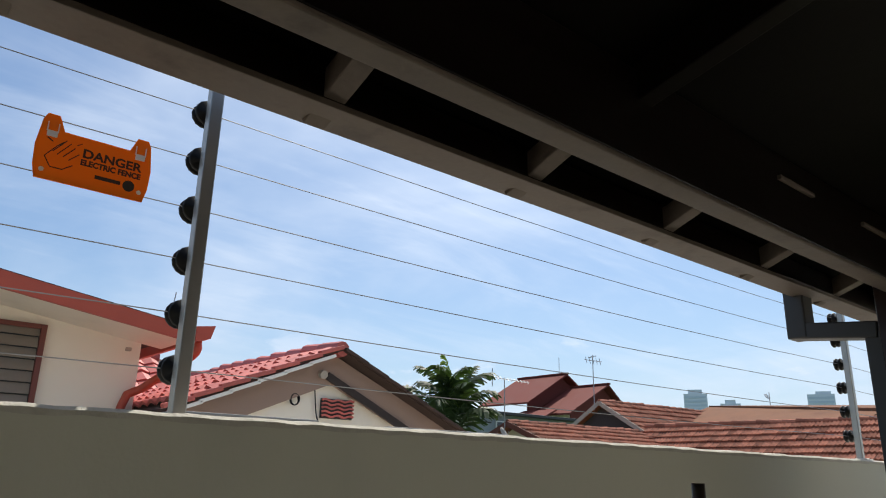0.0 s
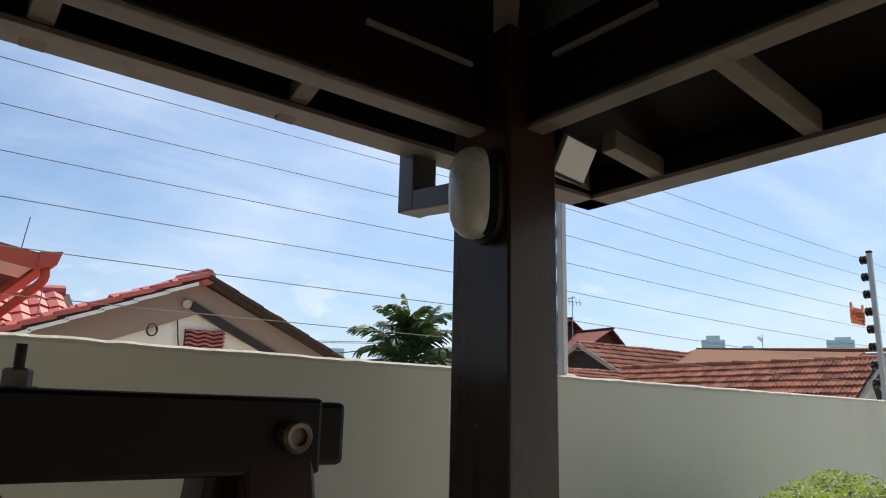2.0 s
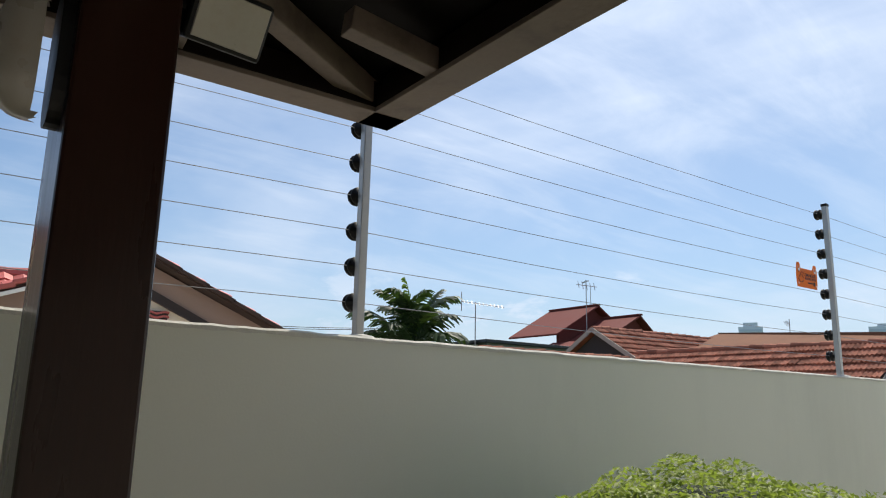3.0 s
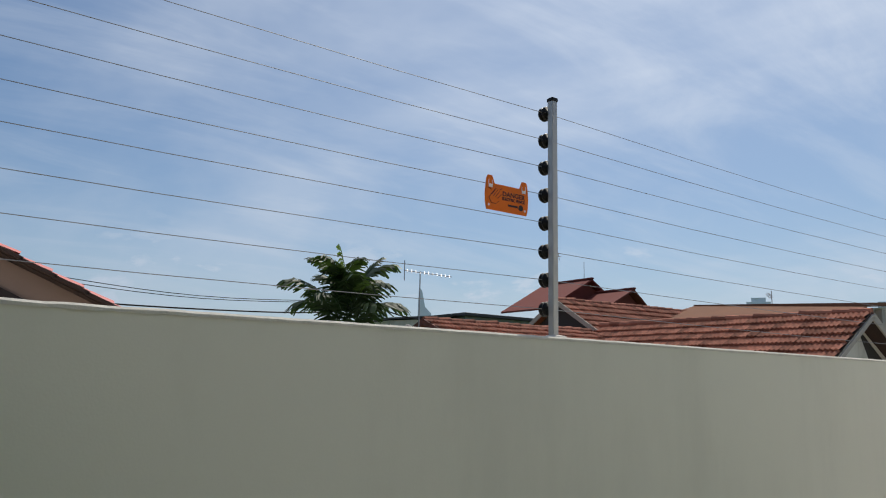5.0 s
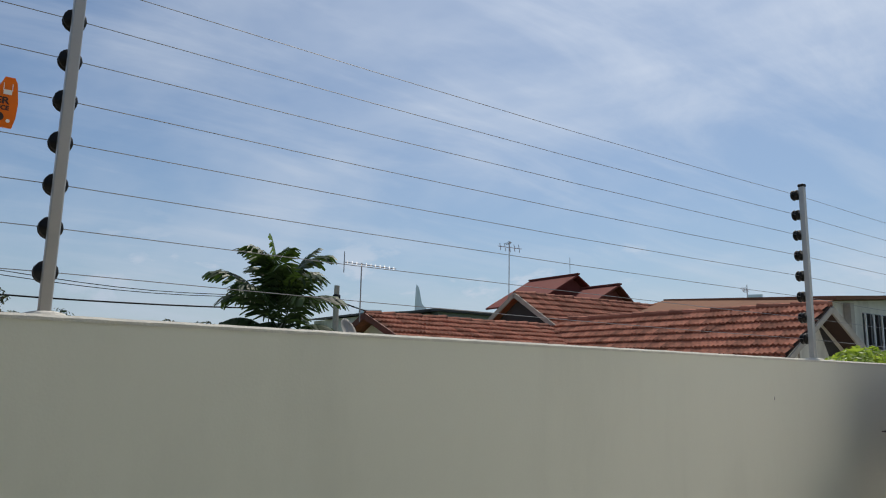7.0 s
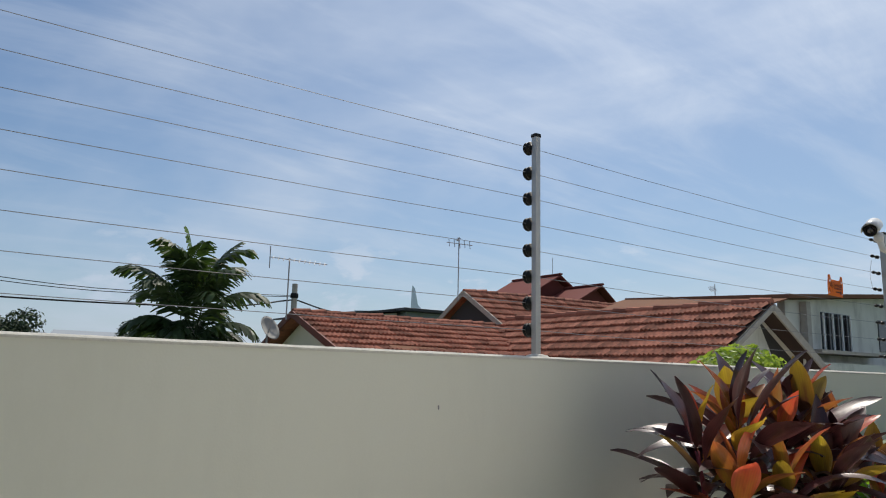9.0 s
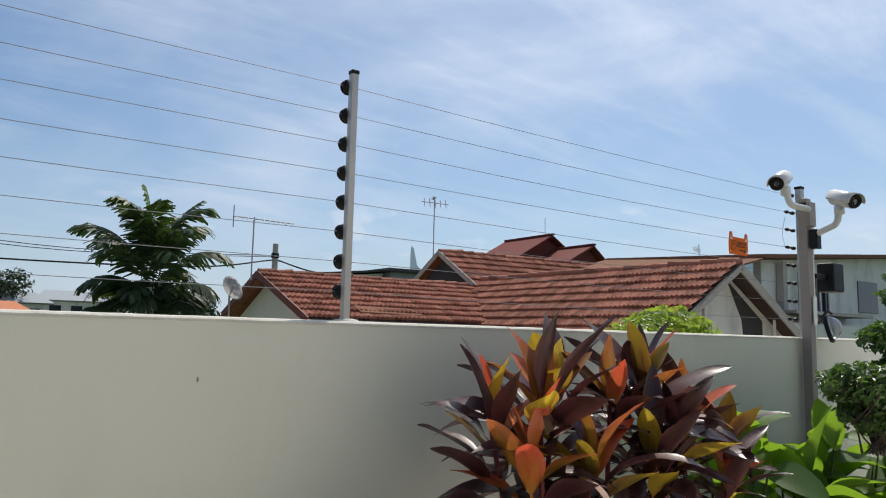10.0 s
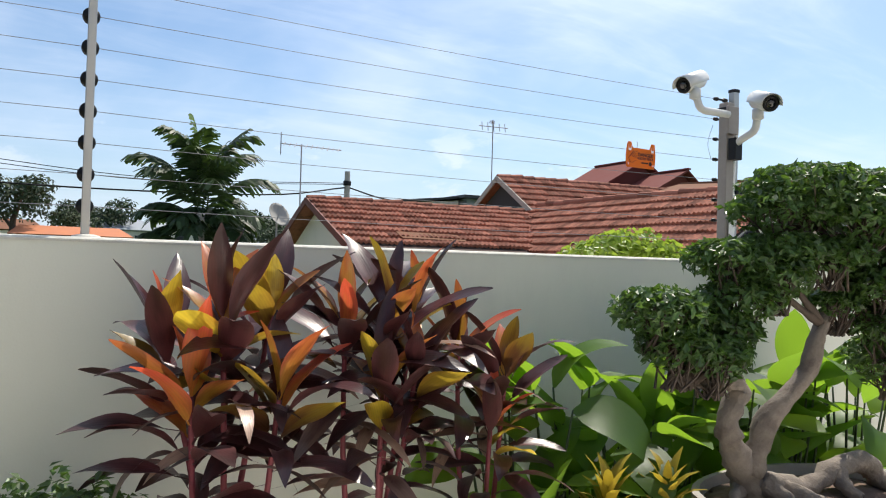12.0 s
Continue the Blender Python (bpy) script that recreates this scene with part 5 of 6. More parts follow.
def leaf_cloud(blobs, count, size, seed, up=0.5, shell=0.55):
    """Many small folded leaves on and in rounded pads; each is its own little pair of faces."""
    rnd = random.Random(seed)
    verts, faces = [], []
    total = sum(b[3] * b[4] + b[3] * b[5] for b in blobs)
    for cx, cy, cz, rx, ry, rz in blobs:
        n = int(count * (rx * ry + rx * rz) / total)
        for _ in range(n):
            d = Vector((rnd.gauss(0, 1), rnd.gauss(0, 1), rnd.gauss(0, 1))).normalized()
            if d.z < -0.35 and rnd.random() < 0.6:
                d.z = -d.z
            r = 1 - shell * rnd.random() ** 2.2
            bump = 1 + 0.11 * noise.noise(Vector((cx + d.x * 2.6, cy + d.y * 2.6, cz + d.z * 2.6))) * 2
            p = Vector((cx + d.x * rx * r * bump, cy + d.y * ry * r * bump, cz + d.z * rz * r * bump))
            nrm = (d * (1 - up) + Vector((0, 0, up)) + Vector((rnd.gauss(0, 0.5), rnd.gauss(0, 0.5), rnd.gauss(0, 0.5)))).normalized()
            ax = nrm.orthogonal().normalized()
            ax = (Matrix.Rotation(rnd.uniform(0, 6.28), 3, nrm) @ ax)
            side = nrm.cross(ax)
            s = size * rnd.uniform(0.7, 1.3)
            b = len(verts)
            verts += [p - ax * s * 0.5, p + side * s * 0.27 + nrm * s * 0.10, p + ax * s * 0.55, p - side * s * 0.27 + nrm * s * 0.10]
            faces += [(b, b + 1, b + 2), (b, b + 2, b + 3)]
    return verts, faces


def cloud_part(name, data, mat, parent, label=""):
    me = bpy.data.meshes.new(name)
    me.from_pydata([tuple(v) for v in data[0]], [], data[1])
    me.materials.append(mat)
    return part(name, me, None, parent, label, kind="stuff")


def shrub(x, y, top, rx, ry, mat, seed, count, label, size=0.026):
    sh = thing("clipped_shrub", (x, y, 0), label, "shrub", "clipped shrubs")
    rz = min(0.42, top * 0.4)
    # core whose dark colour stands in for shade between the leaves
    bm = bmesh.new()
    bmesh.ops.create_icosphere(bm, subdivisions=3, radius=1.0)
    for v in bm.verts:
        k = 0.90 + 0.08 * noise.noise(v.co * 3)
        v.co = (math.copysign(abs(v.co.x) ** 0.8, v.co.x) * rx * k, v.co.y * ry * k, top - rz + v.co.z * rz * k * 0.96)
    part("inner_mass", bm, M_HEDGEIN, sh, "inner mass of the shrub in dark shade colour", True)
    part("trunk", tube([(0, 0, 0), (0.02, 0, top - rz)], [0.03, 0.022], 8), M_TWIG, sh)
    cloud_part("foliage", leaf_cloud([(q * rx * 0.42, 0, top - rz * (1.0 + 0.05 * abs(q)), rx * 0.60, ry, rz) for q in (-1, 0, 1)], count, size, seed, 0.45, 0.12), mat, sh, "dense small leaves")
    return sh


shrub(4.20, 0.75, 1.476, 0.63, 0.48, M_HEDGE, 5, 30000, "clipped dome shrub with small yellow-green leaves", 0.019)
shrub(9.80, 0.92, 1.145, 0.26, 0.26, M_BONLEAF, 6, 4200, "low clipped green shrub by the wall", 0.034)

# bonsai on a stand
bon = thing("bonsai_tree", (12.03, 0.43, 0.985), "trained bonsai tree with twisted pale trunk and leafy pads", "tree")
BO = Vector((12.10, 0.43, 0.98))
bon.scale = (1.06, 1.06, 1.06)


def limb(points, radii, name="branch", mat=None, seg=10, steps=6, seed=0):
    pts = curve_points([Vector(p) - BO for p in points], steps)
    rnd = random.Random(seed)
    rr = []
    for i in range(len(pts)):
        f = i / (len(pts) - 1) * (len(radii) - 1)
        a = int(min(f, len(radii) - 2))
        rr.append((radii[a] + (radii[a + 1] - radii[a]) * (f - a)) * rnd.uniform(0.90, 1.12))
    bm = tube(pts, rr, seg)
    for v in bm.verts:
        v.co += Vector((noise.noise(v.co * 30), noise.noise(v.co * 30 + Vector((5, 0, 0))), noise.noise(v.co * 30 + Vector((0, 5, 0))))) * rr[0] * 0.30
    return part(name, bm, mat or M_BARK, bon, smooth=True)


limb([(11.99, 0.45, 0.97), (11.91, 0.45, 1.10), (11.86, 0.45, 1.21), (11.915, 0.45, 1.31), (11.85, 0.45, 1.345), (11.70, 0.46, 1.34)], [0.056, 0.044, 0.034, 0.032, 0.024, 0.016], "trunk", seed=1)
limb([(11.95, 0.44, 1.05), (12.02, 0.42, 1.23), (12.17, 0.41, 1.35), (12.26, 0.41, 1.52), (12.38, 0.40, 1.66), (12.50, 0.40, 1.82)], [0.042, 0.033, 0.030, 0.026, 0.021, 0.014], "trunk", seed=2)
limb([(11.97, 0.40, 1.03), (12.15, 0.38, 1.00), (12.31, 0.38, 1.045), (12.45, 0.38, 1.05), (12.57, 0.37, 0.95), (12.66, 0.37, 0.96)], [0.042, 0.030, 0.032, 0.036, 0.032, 0.024], "root", seed=3)
limb([(11.98, 0.40, 1.02), (12.00, 0.33, 0.99), (11.98, 0.27, 0.975)], [0.035, 0.022, 0.010], "root", seed=4)
limb([(12.02, 0.40, 1.02), (12.08, 0.30, 0.99), (12.14, 0.24, 0.975)], [0.032, 0.020, 0.010], "root", seed=5)
limb([(11.95, 0.46, 1.01), (11.87, 0.42, 0.99), (11.82, 0.38, 0.975)], [0.030, 0.018, 0.008], "root", seed=6)
limb([(12.30, 0.38, 1.04), (12.27, 0.32, 1.0), (12.28, 0.28, 0.975)], [0.034, 0.026, 0.015], "root", seed=7)
PADS = [(11.57, 0.46, 1.565, 0.14, 0.14, 0.075), (11.72, 0.50, 1.53, 0.14, 0.13, 0.085), (11.62, 0.44, 1.46, 0.11, 0.12, 0.07), (11.76, 0.42, 1.43, 0.11, 0.11, 0.07),
        (12.16, 0.40, 1.965, 0.22, 0.18, 0.085), (12.42, 0.36, 1.965, 0.20, 0.18, 0.085), (12.66, 0.32, 1.91, 0.18, 0.16, 0.10), (12.04, 0.42, 1.89, 0.16, 0.15, 0.075), (12.30, 0.30, 1.88, 0.20, 0.15, 0.08),
        (11.86, 0.46, 1.73, 0.15, 0.13, 0.065), (12.02, 0.40, 1.76, 0.14, 0.13, 0.06), (12.22, 0.36, 1.755, 0.14, 0.13, 0.055), (12.50, 0.34, 1.77, 0.19, 0.16, 0.07), (12.68, 0.26, 1.72, 0.17, 0.14, 0.09),
        (11.90, 0.44, 1.60, 0.13, 0.12, 0.08), (12.00, 0.40, 1.68, 0.13, 0.12, 0.07), (12.40, 0.30, 1.66, 0.14, 0.13, 0.06), (11.84, 0.44, 1.50, 0.10, 0.10, 0.07), (12.46, 0.30, 1.52, 0.13, 0.12, 0.07), (12.64, 0.26, 1.38, 0.13, 0.12, 0.08), (12.32, 0.40, 1.60, 0.10, 0.10, 0.05), (12.56, 0.34, 1.40, 0.17, 0.15, 0.10), (12.72, 0.28, 1.52, 0.16, 0.14, 0.09)]
for k, pad in enumerate(PADS):
    rnd = random.Random(90 + k)
    c = Vector(pad[:3]) - BO
    near = min([Vector(p) for p in ((11.70, 0.46, 1.34), (12.17, 0.41, 1.36), (12.26, 0.41, 1.52), (12.38, 0.40, 1.66), (12.50, 0.40, 1.80))], key=lambda p: (p - BO - c).length)
    br_ = part("branch", tube(curve_points([near - BO, (near - BO).lerp(c, 0.5) + Vector((0, 0, -0.02)), c - Vector((0, 0, pad[5] * 0.5))], 4), [0.016] * 3 + [0.011] * 3 + [0.008] * 3, 7), M_TWIG, bon, smooth=True)
    bm = bmesh.new()
    for _ in range(26):
        e = c + Vector((rnd.uniform(-0.8, 0.8) * pad[3], rnd.uniform(-0.8, 0.8) * pad[4], rnd.uniform(-0.2, 0.5) * pad[5]))
        s = c - Vector((0, 0, pad[5] * 0.5 + 0.09)) + Vector((rnd.uniform(-0.05, 0.05), rnd.uniform(-0.04, 0.04), 0))
        tube([s, s.lerp(e, 0.5) + Vector((0, 0, -0.012)), e], [0.0045, 0.003, 0.0015], 4, bm)
    part("twig_spray", bm, M_TWIG, br_, "fine brown twig spray", kind="stuff")
    cloud_part("foliage_pad", leaf_cloud([(c.x, c.y, c.z, pad[3], pad[4], pad[5])], int(33000 * pad[3] * pad[3]) + 420, 0.029, 120 + k, 0.5, 0.42), M_BONLEAF, bon, "pad of small glossy leaves")
pot = thing("bonsai_pot", (12.11, 0.42, 0.74), "shallow worn grey oval pot with brown soil", "pot")
sq_ = Matrix.Diagonal((1.0, 0.55, 1, 1))
part("bowl", lathe([(0.36, 0.0), (0.41, 0.02), (0.435, 0.20), (0.455, 0.235), (0.455, 0.255), (0.425, 0.255), (0.415, 0.215), (0.2, 0.21)], 36, m=sq_), M_POTCLAY, pot, smooth=False)
bm = lathe([(0.418, 0.215), (0.3, 0.232), (0.15, 0.240), (0.02, 0.245)], 30, m=sq_)
for v in bm.verts:
    v.co.z += 0.012 * noise.noise(v.co * 14)
part("soil", bm, M_SOIL, pot, "lumpy brown soil", True)
stand = thing("plant_stand", (12.11, 0.42, 0), "plain concrete stand under the bonsai pot", "stand")
part("top", box((-0.45, -0.25, 0.69), (0.45, 0.25, 0.74), 0.008), M_CONC, stand)
for sx in (-0.32, 0.32):
    part("leg", box((sx - 0.06, -0.18, 0), (sx + 0.06, 0.18, 0.69), 0.008), M_CONC, stand)

# creeper behind the wall
creep = thing("creeper_bush", (13.5, 2.9, 0), "bright yellow-green creeper bush behind the wall", "bush")
part("stem", tube([(0, 0, 0), (0.05, 0, 1.7)], 0.02, 6), M_TWIG, creep)
cloud_part("foliage", leaf_cloud([(-0.34, 0, 1.79, 0.20, 0.25, 0.13), (-0.08, 0, 1.85, 0.24, 0.28, 0.15), (0.16, 0.05, 1.88, 0.22, 0.28, 0.16), (0.36, 0, 1.82, 0.18, 0.25, 0.14), (0.46, 0, 1.76, 0.14, 0.22, 0.12)], 1100, 0.075, 77, 0.3, 0.85), M_CREEP, creep, "small bright compound leaves")

# ---- palm ----
palm = thing("palm_tree", (12.35, 14.35, 0), "leafy palm with drooping dark fronds and pale young spear", "palm tree")
part("trunk", tube(curve_points([(0, 0, 0), (0.03, 0, 1.4), (0, 0, 2.6)], 5), [0.10] * 6 + [0.08] * 5, 10), M_GREYWOOD, palm, smooth=True)


def frond(heading, rise, length, droop, mat, seed, name="frond", base=(0, 0, 2.7), hang=0.45, reach=0.34):
    """A feather leaf: an arching midrib with two combs of broad, blunt leaflets."""
    rnd = random.Random(seed)
    bm = bmesh.new()
    pts, y, z, ang = [], 0.0, 0.0, rise
    n = 22
    for i in range(n + 1):
        pts.append(Vector((0, y, z)))
        y += length / n * math.cos(ang)
        z += length / n * math.sin(ang)
        ang -= droop * 2 * (i / n) / n
    tube(pts, [0.020 * (1 - 0.85 * i / n) for i in range(n + 1)], 5, bm)
    for i in range(5, 28):
        f = i / 27.5
        k = min(int(f * n), n - 1)
        p = pts[k].lerp(pts[k + 1], f * n - k)
        d = (pts[k + 1] - pts[k]).normalized()
        ll = length * reach * (math.sin(math.pi * (0.20 + 0.68 * f)) ** 0.7) * rnd.uniform(0.88, 1.1)
        for s in (-1, 1):
            out = (Vector((s, 0, 0)) * 0.62 + d * (0.45 + 0.5 * f) + Vector((0, 0, -hang * rnd.uniform(0.5, 1.2)))).normalized()
            tip = p + out * ll + Vector((0, 0, rnd.uniform(-0.26, -0.04) * ll))
            mid = p + out * ll * 0.55 + Vector((0, 0, 0.07 * ll))
            w = (d - out * d.dot(out)).normalized() * 0.037 * rnd.uniform(0.85, 1.15)
            v = [bm.verts.new(q) for q in (p - w * 0.4, p + w * 0.4, mid + w, mid - w, tip + w * 0.55, tip - w * 0.35)]
            bm.faces.new((v[0], v[1], v[2], v[3]))
            bm.faces.new((v[3], v[2], v[4], v[5]))
    return part(name, bm, mat, palm, m=Matrix.Translation(base) @ Matrix.Rotation(heading, 4, "Z"))


rnd = random.Random(3)
for k in range(22):
    f = k / 21
    frond(k * 2.399 + 0.9, radians(80 - 50 * f + rnd.uniform(-7, 7)), (1.30 + 0.40 * math.sin(math.pi * min(1, 0.1 + f))) * rnd.uniform(0.92, 1.08), 1.25 + 0.5 * f, M_PALM, 200 + k, base=(rnd.uniform(-.14, .14), rnd.uniform(-.14, .14), 3.22 - 1.1 * f))
for k in range(20):
    frond(k * 2.399 + 0.2, radians(rnd.uniform(5, 50)), rnd.uniform(0.9, 1.45), 1.5, M_PALM, 260 + k, base=(rnd.uniform(-.35, .35), rnd.uniform(-.35, .35), rnd.uniform(1.6, 2.7)))
frond(1.25, radians(88), 1.42, 0.35, M_PALMNEW, 300, "young_frond", (-0.02, 0, 3.22), 0.8, 0.26)
frond(1.9, radians(80), 1.05, 0.5, M_PALMNEW, 301, "young_frond", (0.0, 0, 3.15), 0.8, 0.28)
frond(-1.45, radians(66), 1.60, 0.6, M_PALM, 302, "frond", (0.05, 0, 3.15), 0.3, 0.20)

# ---- aerials, pole and cables ----
def aerial(x, y, z0, z1, booms, label):
    a = thing("tv_aerial", (x, y, z0), label, "aerial", "rooftop aerials")
    part("mast", tube([(0, 0, 0), (0, 0, z1 - z0)], 0.016, 6), M_ALU, a)
    for lo, hi, rods, span, axis in booms:
        boom = part("boom", tube([lo, hi], 0.012, 5), M_ALU, a)
        for q in range(rods):
            p = Vector(lo).lerp(Vector(hi), (q + 0.5) / rods)
            s = Vector(axis) * span * (0.8 + 0.2 * ((q * 7) % 3) / 2)
            part("rod", tube([p - s, p + s], 0.010, 4), M_ALU, boom)
    return a


aerial(14.52, 14.6, 2.9, 4.30, [((-0.45, 0, 1.37), (0.90, -0.1, 1.33), 11, 0.12, (0.35, 0.6, 0.45)), ((-0.47, 0, 1.12), (-0.47, 0, 1.62), 1, 0.02, (1, 0, 0))], "television aerial with long toothed boom on a mast")
aerial(20.53, 16.22, 3.9, 5.80, [((-0.45, 0, 1.70), (0.5, 0, 1.72), 5, 0.16, (0.1, 0.3, 0.9)), ((-0.2, -0.3, 1.82), (0.15, 0.3, 1.86), 3, 0.12, (0.9, 0.2, 0))], "television aerial with crossed booms on a mast")
aerial(33.0, 16.07, 0.0, 5.55, [((-0.35, 0, 5.30), (0.35, 0.2, 5.42), 5, 0.22, (0.3, 0.6, 0.6))], "far television aerial above the roofs")
dish = thing("satellite_dish", (13.85, 14.0, 0), "grey mesh satellite dish on a pole beside the palm", "satellite dish")
part("pole", tube([(0, 0, 0), (0, 0, 2.5)], 0.022, 8), M_ALU, dish)
part("reflector", lathe([(0.02, 0.0), (0.12, 0.018), (0.22, 0.055), (0.27, 0.085), (0.272, 0.09), (0.22, 0.062), (0.12, 0.024), (0.02, 0.006)], 24, m=Matrix.Translation((0, 0, 2.62)) @ Matrix.Rotation(radians(62), 4, "X") @ Matrix.Rotation(radians(25), 4, "Y")), M_CONC, dish, "shallow grey bowl", True)
part("feed_arm", tube([(0, 0.0, 2.50), (-0.03, -0.22, 2.62), (-0.05, -0.26, 2.78)], 0.010, 6), M_ALU, dish)
mastc = part("roof_rod", tube([(54.0, 46.6, 11.1), (54.0, 46.6, 12.7)], 0.028, 5), M_ALU)
tagged(mastc, "thin lightning rod above a far roof", "rod")
pole = thing("utility_pole", (20.1, 26.75, 0), "dark utility pole with cable brackets", "pole")
part("shaft", tube([(0, 0, 0), (0, 0, 5.33)], [0.15, 0.11], 10), M_GREYWOOD, pole)
part("clamp", lathe([(0.16, 4.75), (0.17, 4.8), (0.17, 4.9), (0.14, 4.95)], 8), M_BLACK, pole)
for k, pts in enumerate((((20.1, 26.75, 4.68), (16.5, 26.2, 4.10), (9.0, 26.0, 3.9), (2, 26, 4.1)), ((20.1, 26.75, 4.70), (21.8, 26.3, 4.25), (25, 26, 4.1)),
                         ((20.1, 26.75, 4.80), (12.6, 26.3, 4.36), (6.0, 26.3, 4.70), (-2, 26.3, 5.3)), ((20.1, 26.75, 4.85), (12.6, 26.3, 4.45), (6.0, 26.3, 4.85), (-2, 26.3, 5.4)))):
    cb = part("overhead_cable", tube(curve_points(pts, 6), 0.030 if k < 2 else 0.014, 5), M_BLACK)
    tagged(cb, "black overhead cable sagging between poles", "cable", "overhead cables")

# ---- far buildings ----
CH = thing("large_house", (54.0, 46.0, 0), "large far house with maroon gable roofs in two steps", "house", "far houses")
O8 = Vector((54.0, 46.0, 0))


def gabled(parent, x0, xm, x1, y0, y1, eaves, top, label):
    """A gable roof of even thickness, its ridge along y at xm; eaves are the heights at x0 and x1."""
    for xe, ze in ((x0, eaves[0]), (x1, eaves[1])):
        pts = [Vector(q) - O8 for q in ((xm, y0, top), (xm, y1, top), (xe, y1, ze), (xe, y0, ze))]
        part("roof", slab(pts, 0.16), M_MAROON, parent, label)
    part("ridge_cap", beam(Vector((xm, y0 - 0.1, top + 0.05)) - O8, Vector((xm, y1, top + 0.05)) - O8, 0.35, 0.16, 0.03), M_MAROON, parent)
    wall_top = lambda x, ze, xe: top - 0.3 + (ze - top) * (x - xm) / (xe - xm)
    # gable takes the roof's maroon to stand in for the shadow on it
    part("gable_wall", prism([Vector(q) - O8 for q in ((x0 + 0.9, y0 + 0.7, 6.0), (x1 - 0.9, y0 + 0.7, 6.0), (x1 - 0.9, y0 + 0.7, wall_top(x1 - 0.9, eaves[1], x1)), (xm, y0 + 0.7, top - 0.3), (x0 + 0.9, y0 + 0.7, wall_top(x0 + 0.9, eaves[0], x0)))], (0, 0.3, 0)), M_MAROON, parent, "gable end coloured maroon for its shadow")


gabled(CH, 48.6, 54.1, 58.6, 45.7, 52.2, (8.0, 8.4), 11.05, "maroon sheet roof")
gabled(CH, 49.2, 54.75, 58.2, 41.4, 45.9, (6.9, 7.2), 9.80, "lower maroon sheet roof")
part("wall", box(Vector((50.0, 42.2, 0)) - O8, Vector((57.4, 51.6, 7.2)) - O8), M_CREAM, CH)
part("porch_roof", slab([Vector(q) - O8 for q in ((49.4, 43.0, 7.3), (49.4, 47.0, 7.3), (47.2, 47.4, 6.5), (47.2, 42.6, 6.5))], 0.14), M_MAROON, CH, "maroon porch roof")
for q in range(4):
    wq = part("window", box(Vector((49.93, 42.8 + q * 2.1, 5.2)) - O8, Vector((49.99, 43.9 + q * 2.1, 6.4)) - O8), M_WHITE, CH, "white framed window")
    part("pane", box(Vector((49.88, 42.95 + q * 2.1, 5.3)) - O8, Vector((49.925, 43.75 + q * 2.1, 6.3)) - O8), M_GLASS, wq)
GB = thing("grey_building", (32.0, 30.0, 0), "long blue-grey flat roofed building", "building", "far houses")
O9 = Vector((32.0, 30.0, 0))
part("wall", box(Vector((27.6, 30.0, 0)) - O9, Vector((38.0, 36.0, 4.92)) - O9), M_BLUEGREY, GB)
part("roof", box(Vector((27.2, 29.5, 4.92)) - O9, Vector((38.5, 36.5, 5.08)) - O9, 0.02), M_PIPE, GB, "dark roof edge")
for q in range(2):
    wq = part("window", box(Vector((29.2 + q * 1.1, 29.94, 4.0)) - O9, Vector((30.0 + q * 1.1, 29.99, 4.6)) - O9), M_WHITE, GB, "pale framed window")
    part("pane", box(Vector((29.28 + q * 1.1, 29.91, 4.08)) - O9, Vector((29.92 + q * 1.1, 29.935, 4.52)) - O9), M_GLASS, wq)
WB = thing("white_building", (25.5, 30.5, 0), "pale flat building with sloping roof edge", "building", "far houses")
part("wall", prism([(-2.2, 0, 0), (1.9, 0, 0), (1.9, 0, 4.85), (-2.2, 0, 4.45)], (0, 5, 0)), M_WHITEWALL, WB)
part("roof", prism([(-2.5, -0.3, 4.48), (2.1, -0.3, 4.95), (2.1, -0.3, 5.05), (-2.5, -0.3, 4.56)], (0, 5.6, 0)), M_PIPE, WB, "grey roof edge")


def tower(x, y, w, d, h, setbacks, label):
    t = thing("tower_block", (x, y, 0), label, "tower block", "distant towers")
    face = math.atan2(y, x) - math.pi / 2
    t.rotation_euler = (0, 0, face)
    part("block", box((-w / 2, 0, 0), (w / 2, d, h)), M_TOWER, t)
    for fx, fw, fh in setbacks:
        part("crown", box((fx - fw / 2, 1, h), (fx + fw / 2, d - 1, h + fh)), M_TOWER, t)
    for i in range(int(h * 0.5 / 3.6)):
        part("window_band", box((-w / 2 + 0.8, -0.3, h - 4.0 - i * 3.6), (w / 2 - 0.8, 0.0, h - 2.2 - i * 3.6)), M_TOWERWIN, t)
    return t


tower(601.0, 358.8, 20.0, 18, 75.0, [(0, 12, 3.8)], "hazy blue tower block on the skyline")
tower(615.3, 333.7, 17.0, 16, 66.0, [(0, 9, 3.2)], "hazy lower tower block on the skyline")
tower(646.3, 268.6, 21.0, 18, 72.5, [(2, 12, 2.4)], "hazy wide tower block on the skyline")
spire = thing("tower_block", (394.0, 581.5, 0), "hazy tapering glass tower on the skyline", "tower block", "distant towers")
spire.rotation_euler = (0, 0, math.atan2(581.5, 394.0) - math.pi / 2)
part("block", prism([(-7.0, 0, 0), (7.5, 0, 0), (7.5, 0, 64), (1.5, 0, 70), (-1.8, 0, 86), (-4.2, 0, 89), (-5.0, 0, 85), (-5.5, 0, 64)], (0, 10, 0)), M_TOWER, spire)
tower(352.0, 605.0, 22.0, 16, 63.0, [], "hazy low slab block on the skyline")
tower(430.0, 552.0, 14.0, 14, 62.0, [], "hazy low slab block on the skyline")


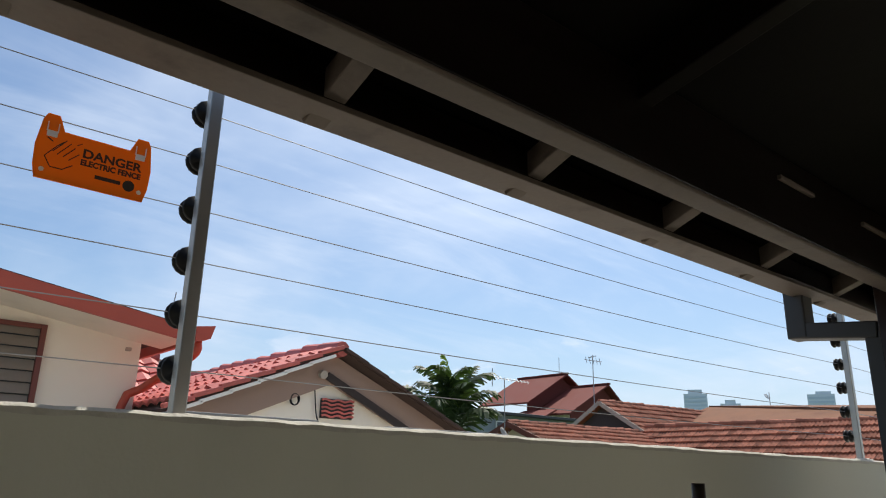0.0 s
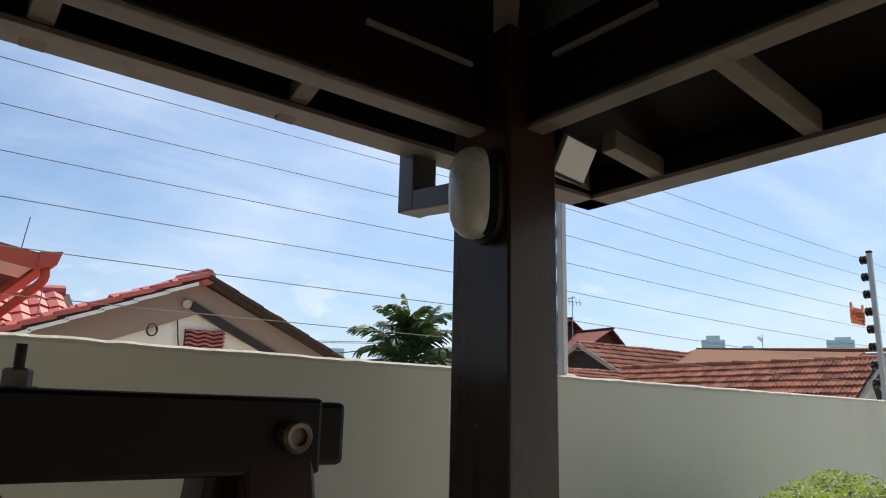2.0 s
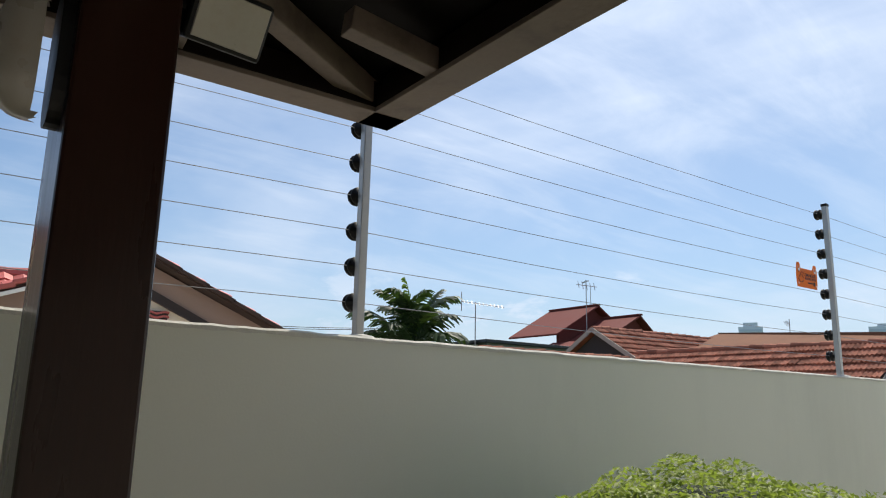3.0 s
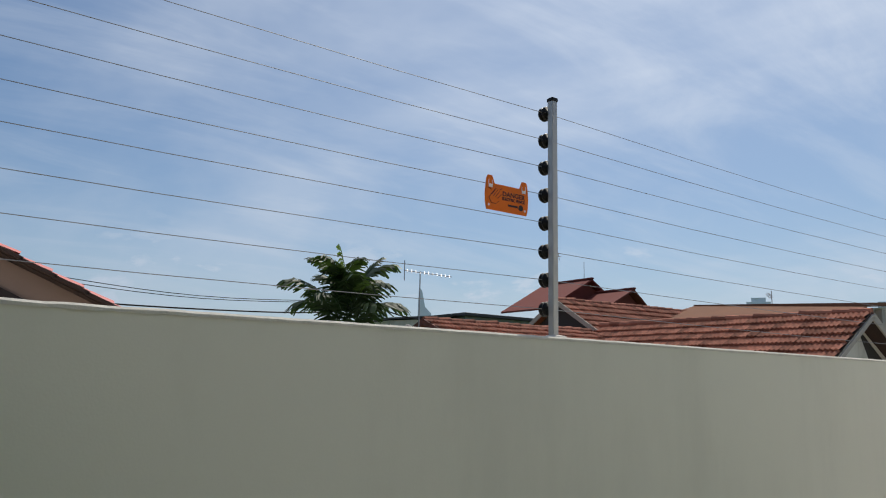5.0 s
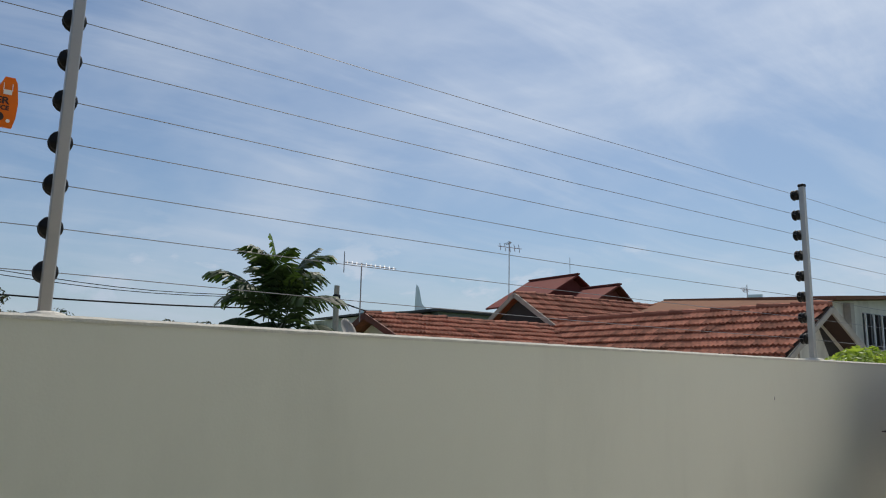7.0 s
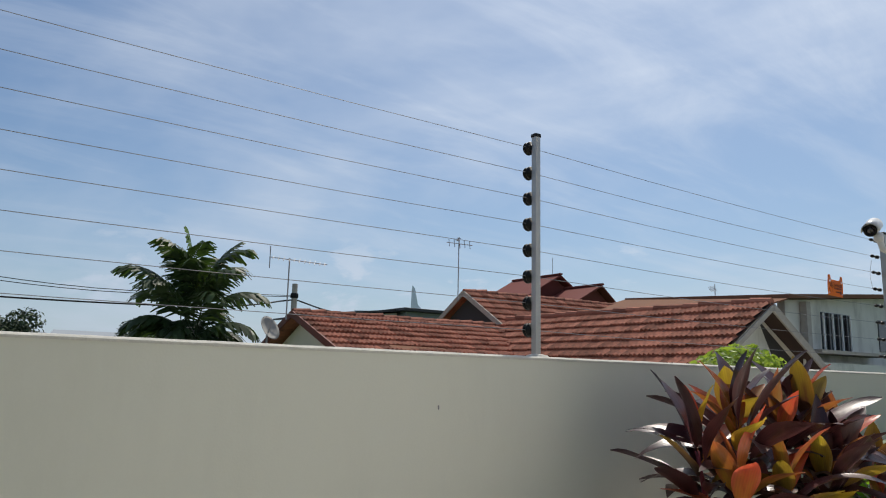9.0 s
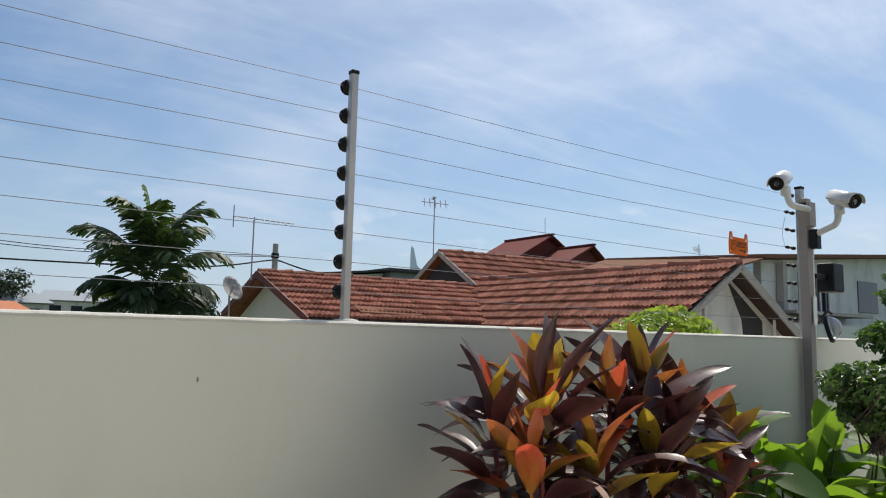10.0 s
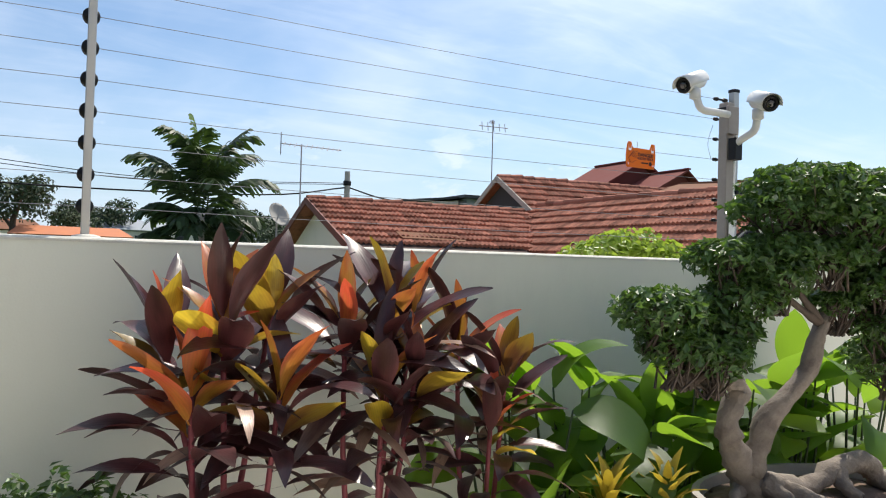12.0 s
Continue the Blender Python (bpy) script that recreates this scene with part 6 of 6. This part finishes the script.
def far_tree(x, y, top, r, seed):
    t = thing("tree", (x, y, 0), "dark leafy tree in the distance", "tree", "far trees")
    part("trunk", tube([(0, 0, 0), (0.1, 0, top * 0.6)], [r * 0.12, r * 0.06], 8), M_TWIG, t)
    rnd = random.Random(seed)
    blobs = [(rnd.uniform(-0.6, 0.6) * r, rnd.uniform(-0.6, 0.6) * r, top - r * rnd.uniform(0.35, 1.1), r * rnd.uniform(0.35, 0.6), r * rnd.uniform(0.35, 0.6), r * rnd.uniform(0.25, 0.4)) for _ in range(9)]
    for q, b_ in enumerate(blobs[:4]):
        part("limb", tube([(0.05, 0, top * 0.5), (b_[0] * 0.6, b_[1] * 0.6, b_[2])], [r * 0.05, r * 0.02], 6), M_TWIG, t)
    cloud_part("crown", leaf_cloud(blobs, 2600, r * 0.11, seed, 0.4, 0.7), M_FARTREE, t, "uneven dark crown")
    return t


far_tree(7.4, 45.0, 6.0, 2.3, 1)
far_tree(10.2, 47.0, 4.9, 1.6, 2)
far_tree(12.6, 60.0, 6.3, 3.0, 3)
far_tree(4.0, 70.0, 6.0, 4.0, 4)
far_tree(15.6, 26.0, 3.2, 1.3, 5)
far_tree(17.4, 28.0, 3.3, 1.4, 6)
far_tree(22.0, 45.0, 4.6, 2.2, 7)
far_tree(19.6, 46.5, 5.1, 2.0, 8)
OH = thing("orange_roofed_house", (10.4, 42.0, 0), "low far house with orange tiled roof", "house", "far houses")
part("wall", box((-2.6, 0.5, 0), (2.6, 5, 2.7)), M_CREAM, OH)
part("roof", prism([(-3.0, 0, 2.62), (-2.6, 2.6, 3.15), (2.4, 2.6, 3.15), (3.0, 0, 2.62)], (0, 0.2, -0.1)), M_ORANGE, OH, "orange tiled roof")
for k, (x, y, w, h, mat) in enumerate(((13.6, 58.0, 5.0, 4.2, M_WHITEWALL), (5.5, 62.0, 6.0, 4.0, M_CREAM), (19.0, 62.0, 6.0, 4.6, M_WHITEWALL), (-1.5, 58.0, 6.0, 4.4, M_CREAM))):
    fh = thing("far_house", (x, y, 0), "small pale house far away", "house", "far houses")
    part("wall", box((-w / 2, 0, 0), (w / 2, 6, h - 0.6)), mat, fh)
    part("roof", prism([(-w / 2 - 0.4, -0.4, h - 0.7), (w / 2 + 0.4, -0.4, h - 0.7), (w / 2 - 0.6, 3, h + 0.2), (-w / 2 + 0.6, 3, h + 0.2)], (0, 0.3, -0.1)), M_RUST if k % 2 else M_BLUEGREY, fh)
    for q in range(3):
        part("window", box((-w / 2 + 0.7 + q * 1.5, -0.05, h - 1.9), (-w / 2 + 1.5 + q * 1.5, -0.01, h - 1.1)), M_GLASS, fh)


# ---- roof tiles, piece by piece ----
tiles(roofE, eA, (0, 1, 0), eslope, 7.75, 2.95, CLAY, 0.215, 0.345, 1)
ridge(roofE, eA + Vector((0, 0, 0.0)), eB, CAP_R, 11)
tiles(roofF, fA, (fB - fA), fs, 6.0, 2.8, CLAY, 0.215, 0.345, 2)
ridge(roofF, fA, fB, CAP_R, 12)
tiles(roofD, dA, (dB - dA), ds, 6.1, 2.1, CLAY, 0.215, 0.345, 3)
ridge(roofD, dA, dB, CAP_R, 13)
tiles(roofB, bA, (0, 1, 0), bl, 4.6, 1.95, REDT, 0.24, 0.30, 4)
tiles(roofB2, bA, (0, 1, 0), br, 1.7, 2.1, REDT, 0.24, 0.30, 5)
ridge(roofB, bA, bB, CAP_RED, 14)
tiles(roofH, hA, (1, 0, 0), (0, -1.3, -0.75), 2.75, 1.5, REDT, 0.24, 0.30, 6)
ridge(roofH, hA, hA + Vector((2.75, 0, 0)), CAP_RED, 15)
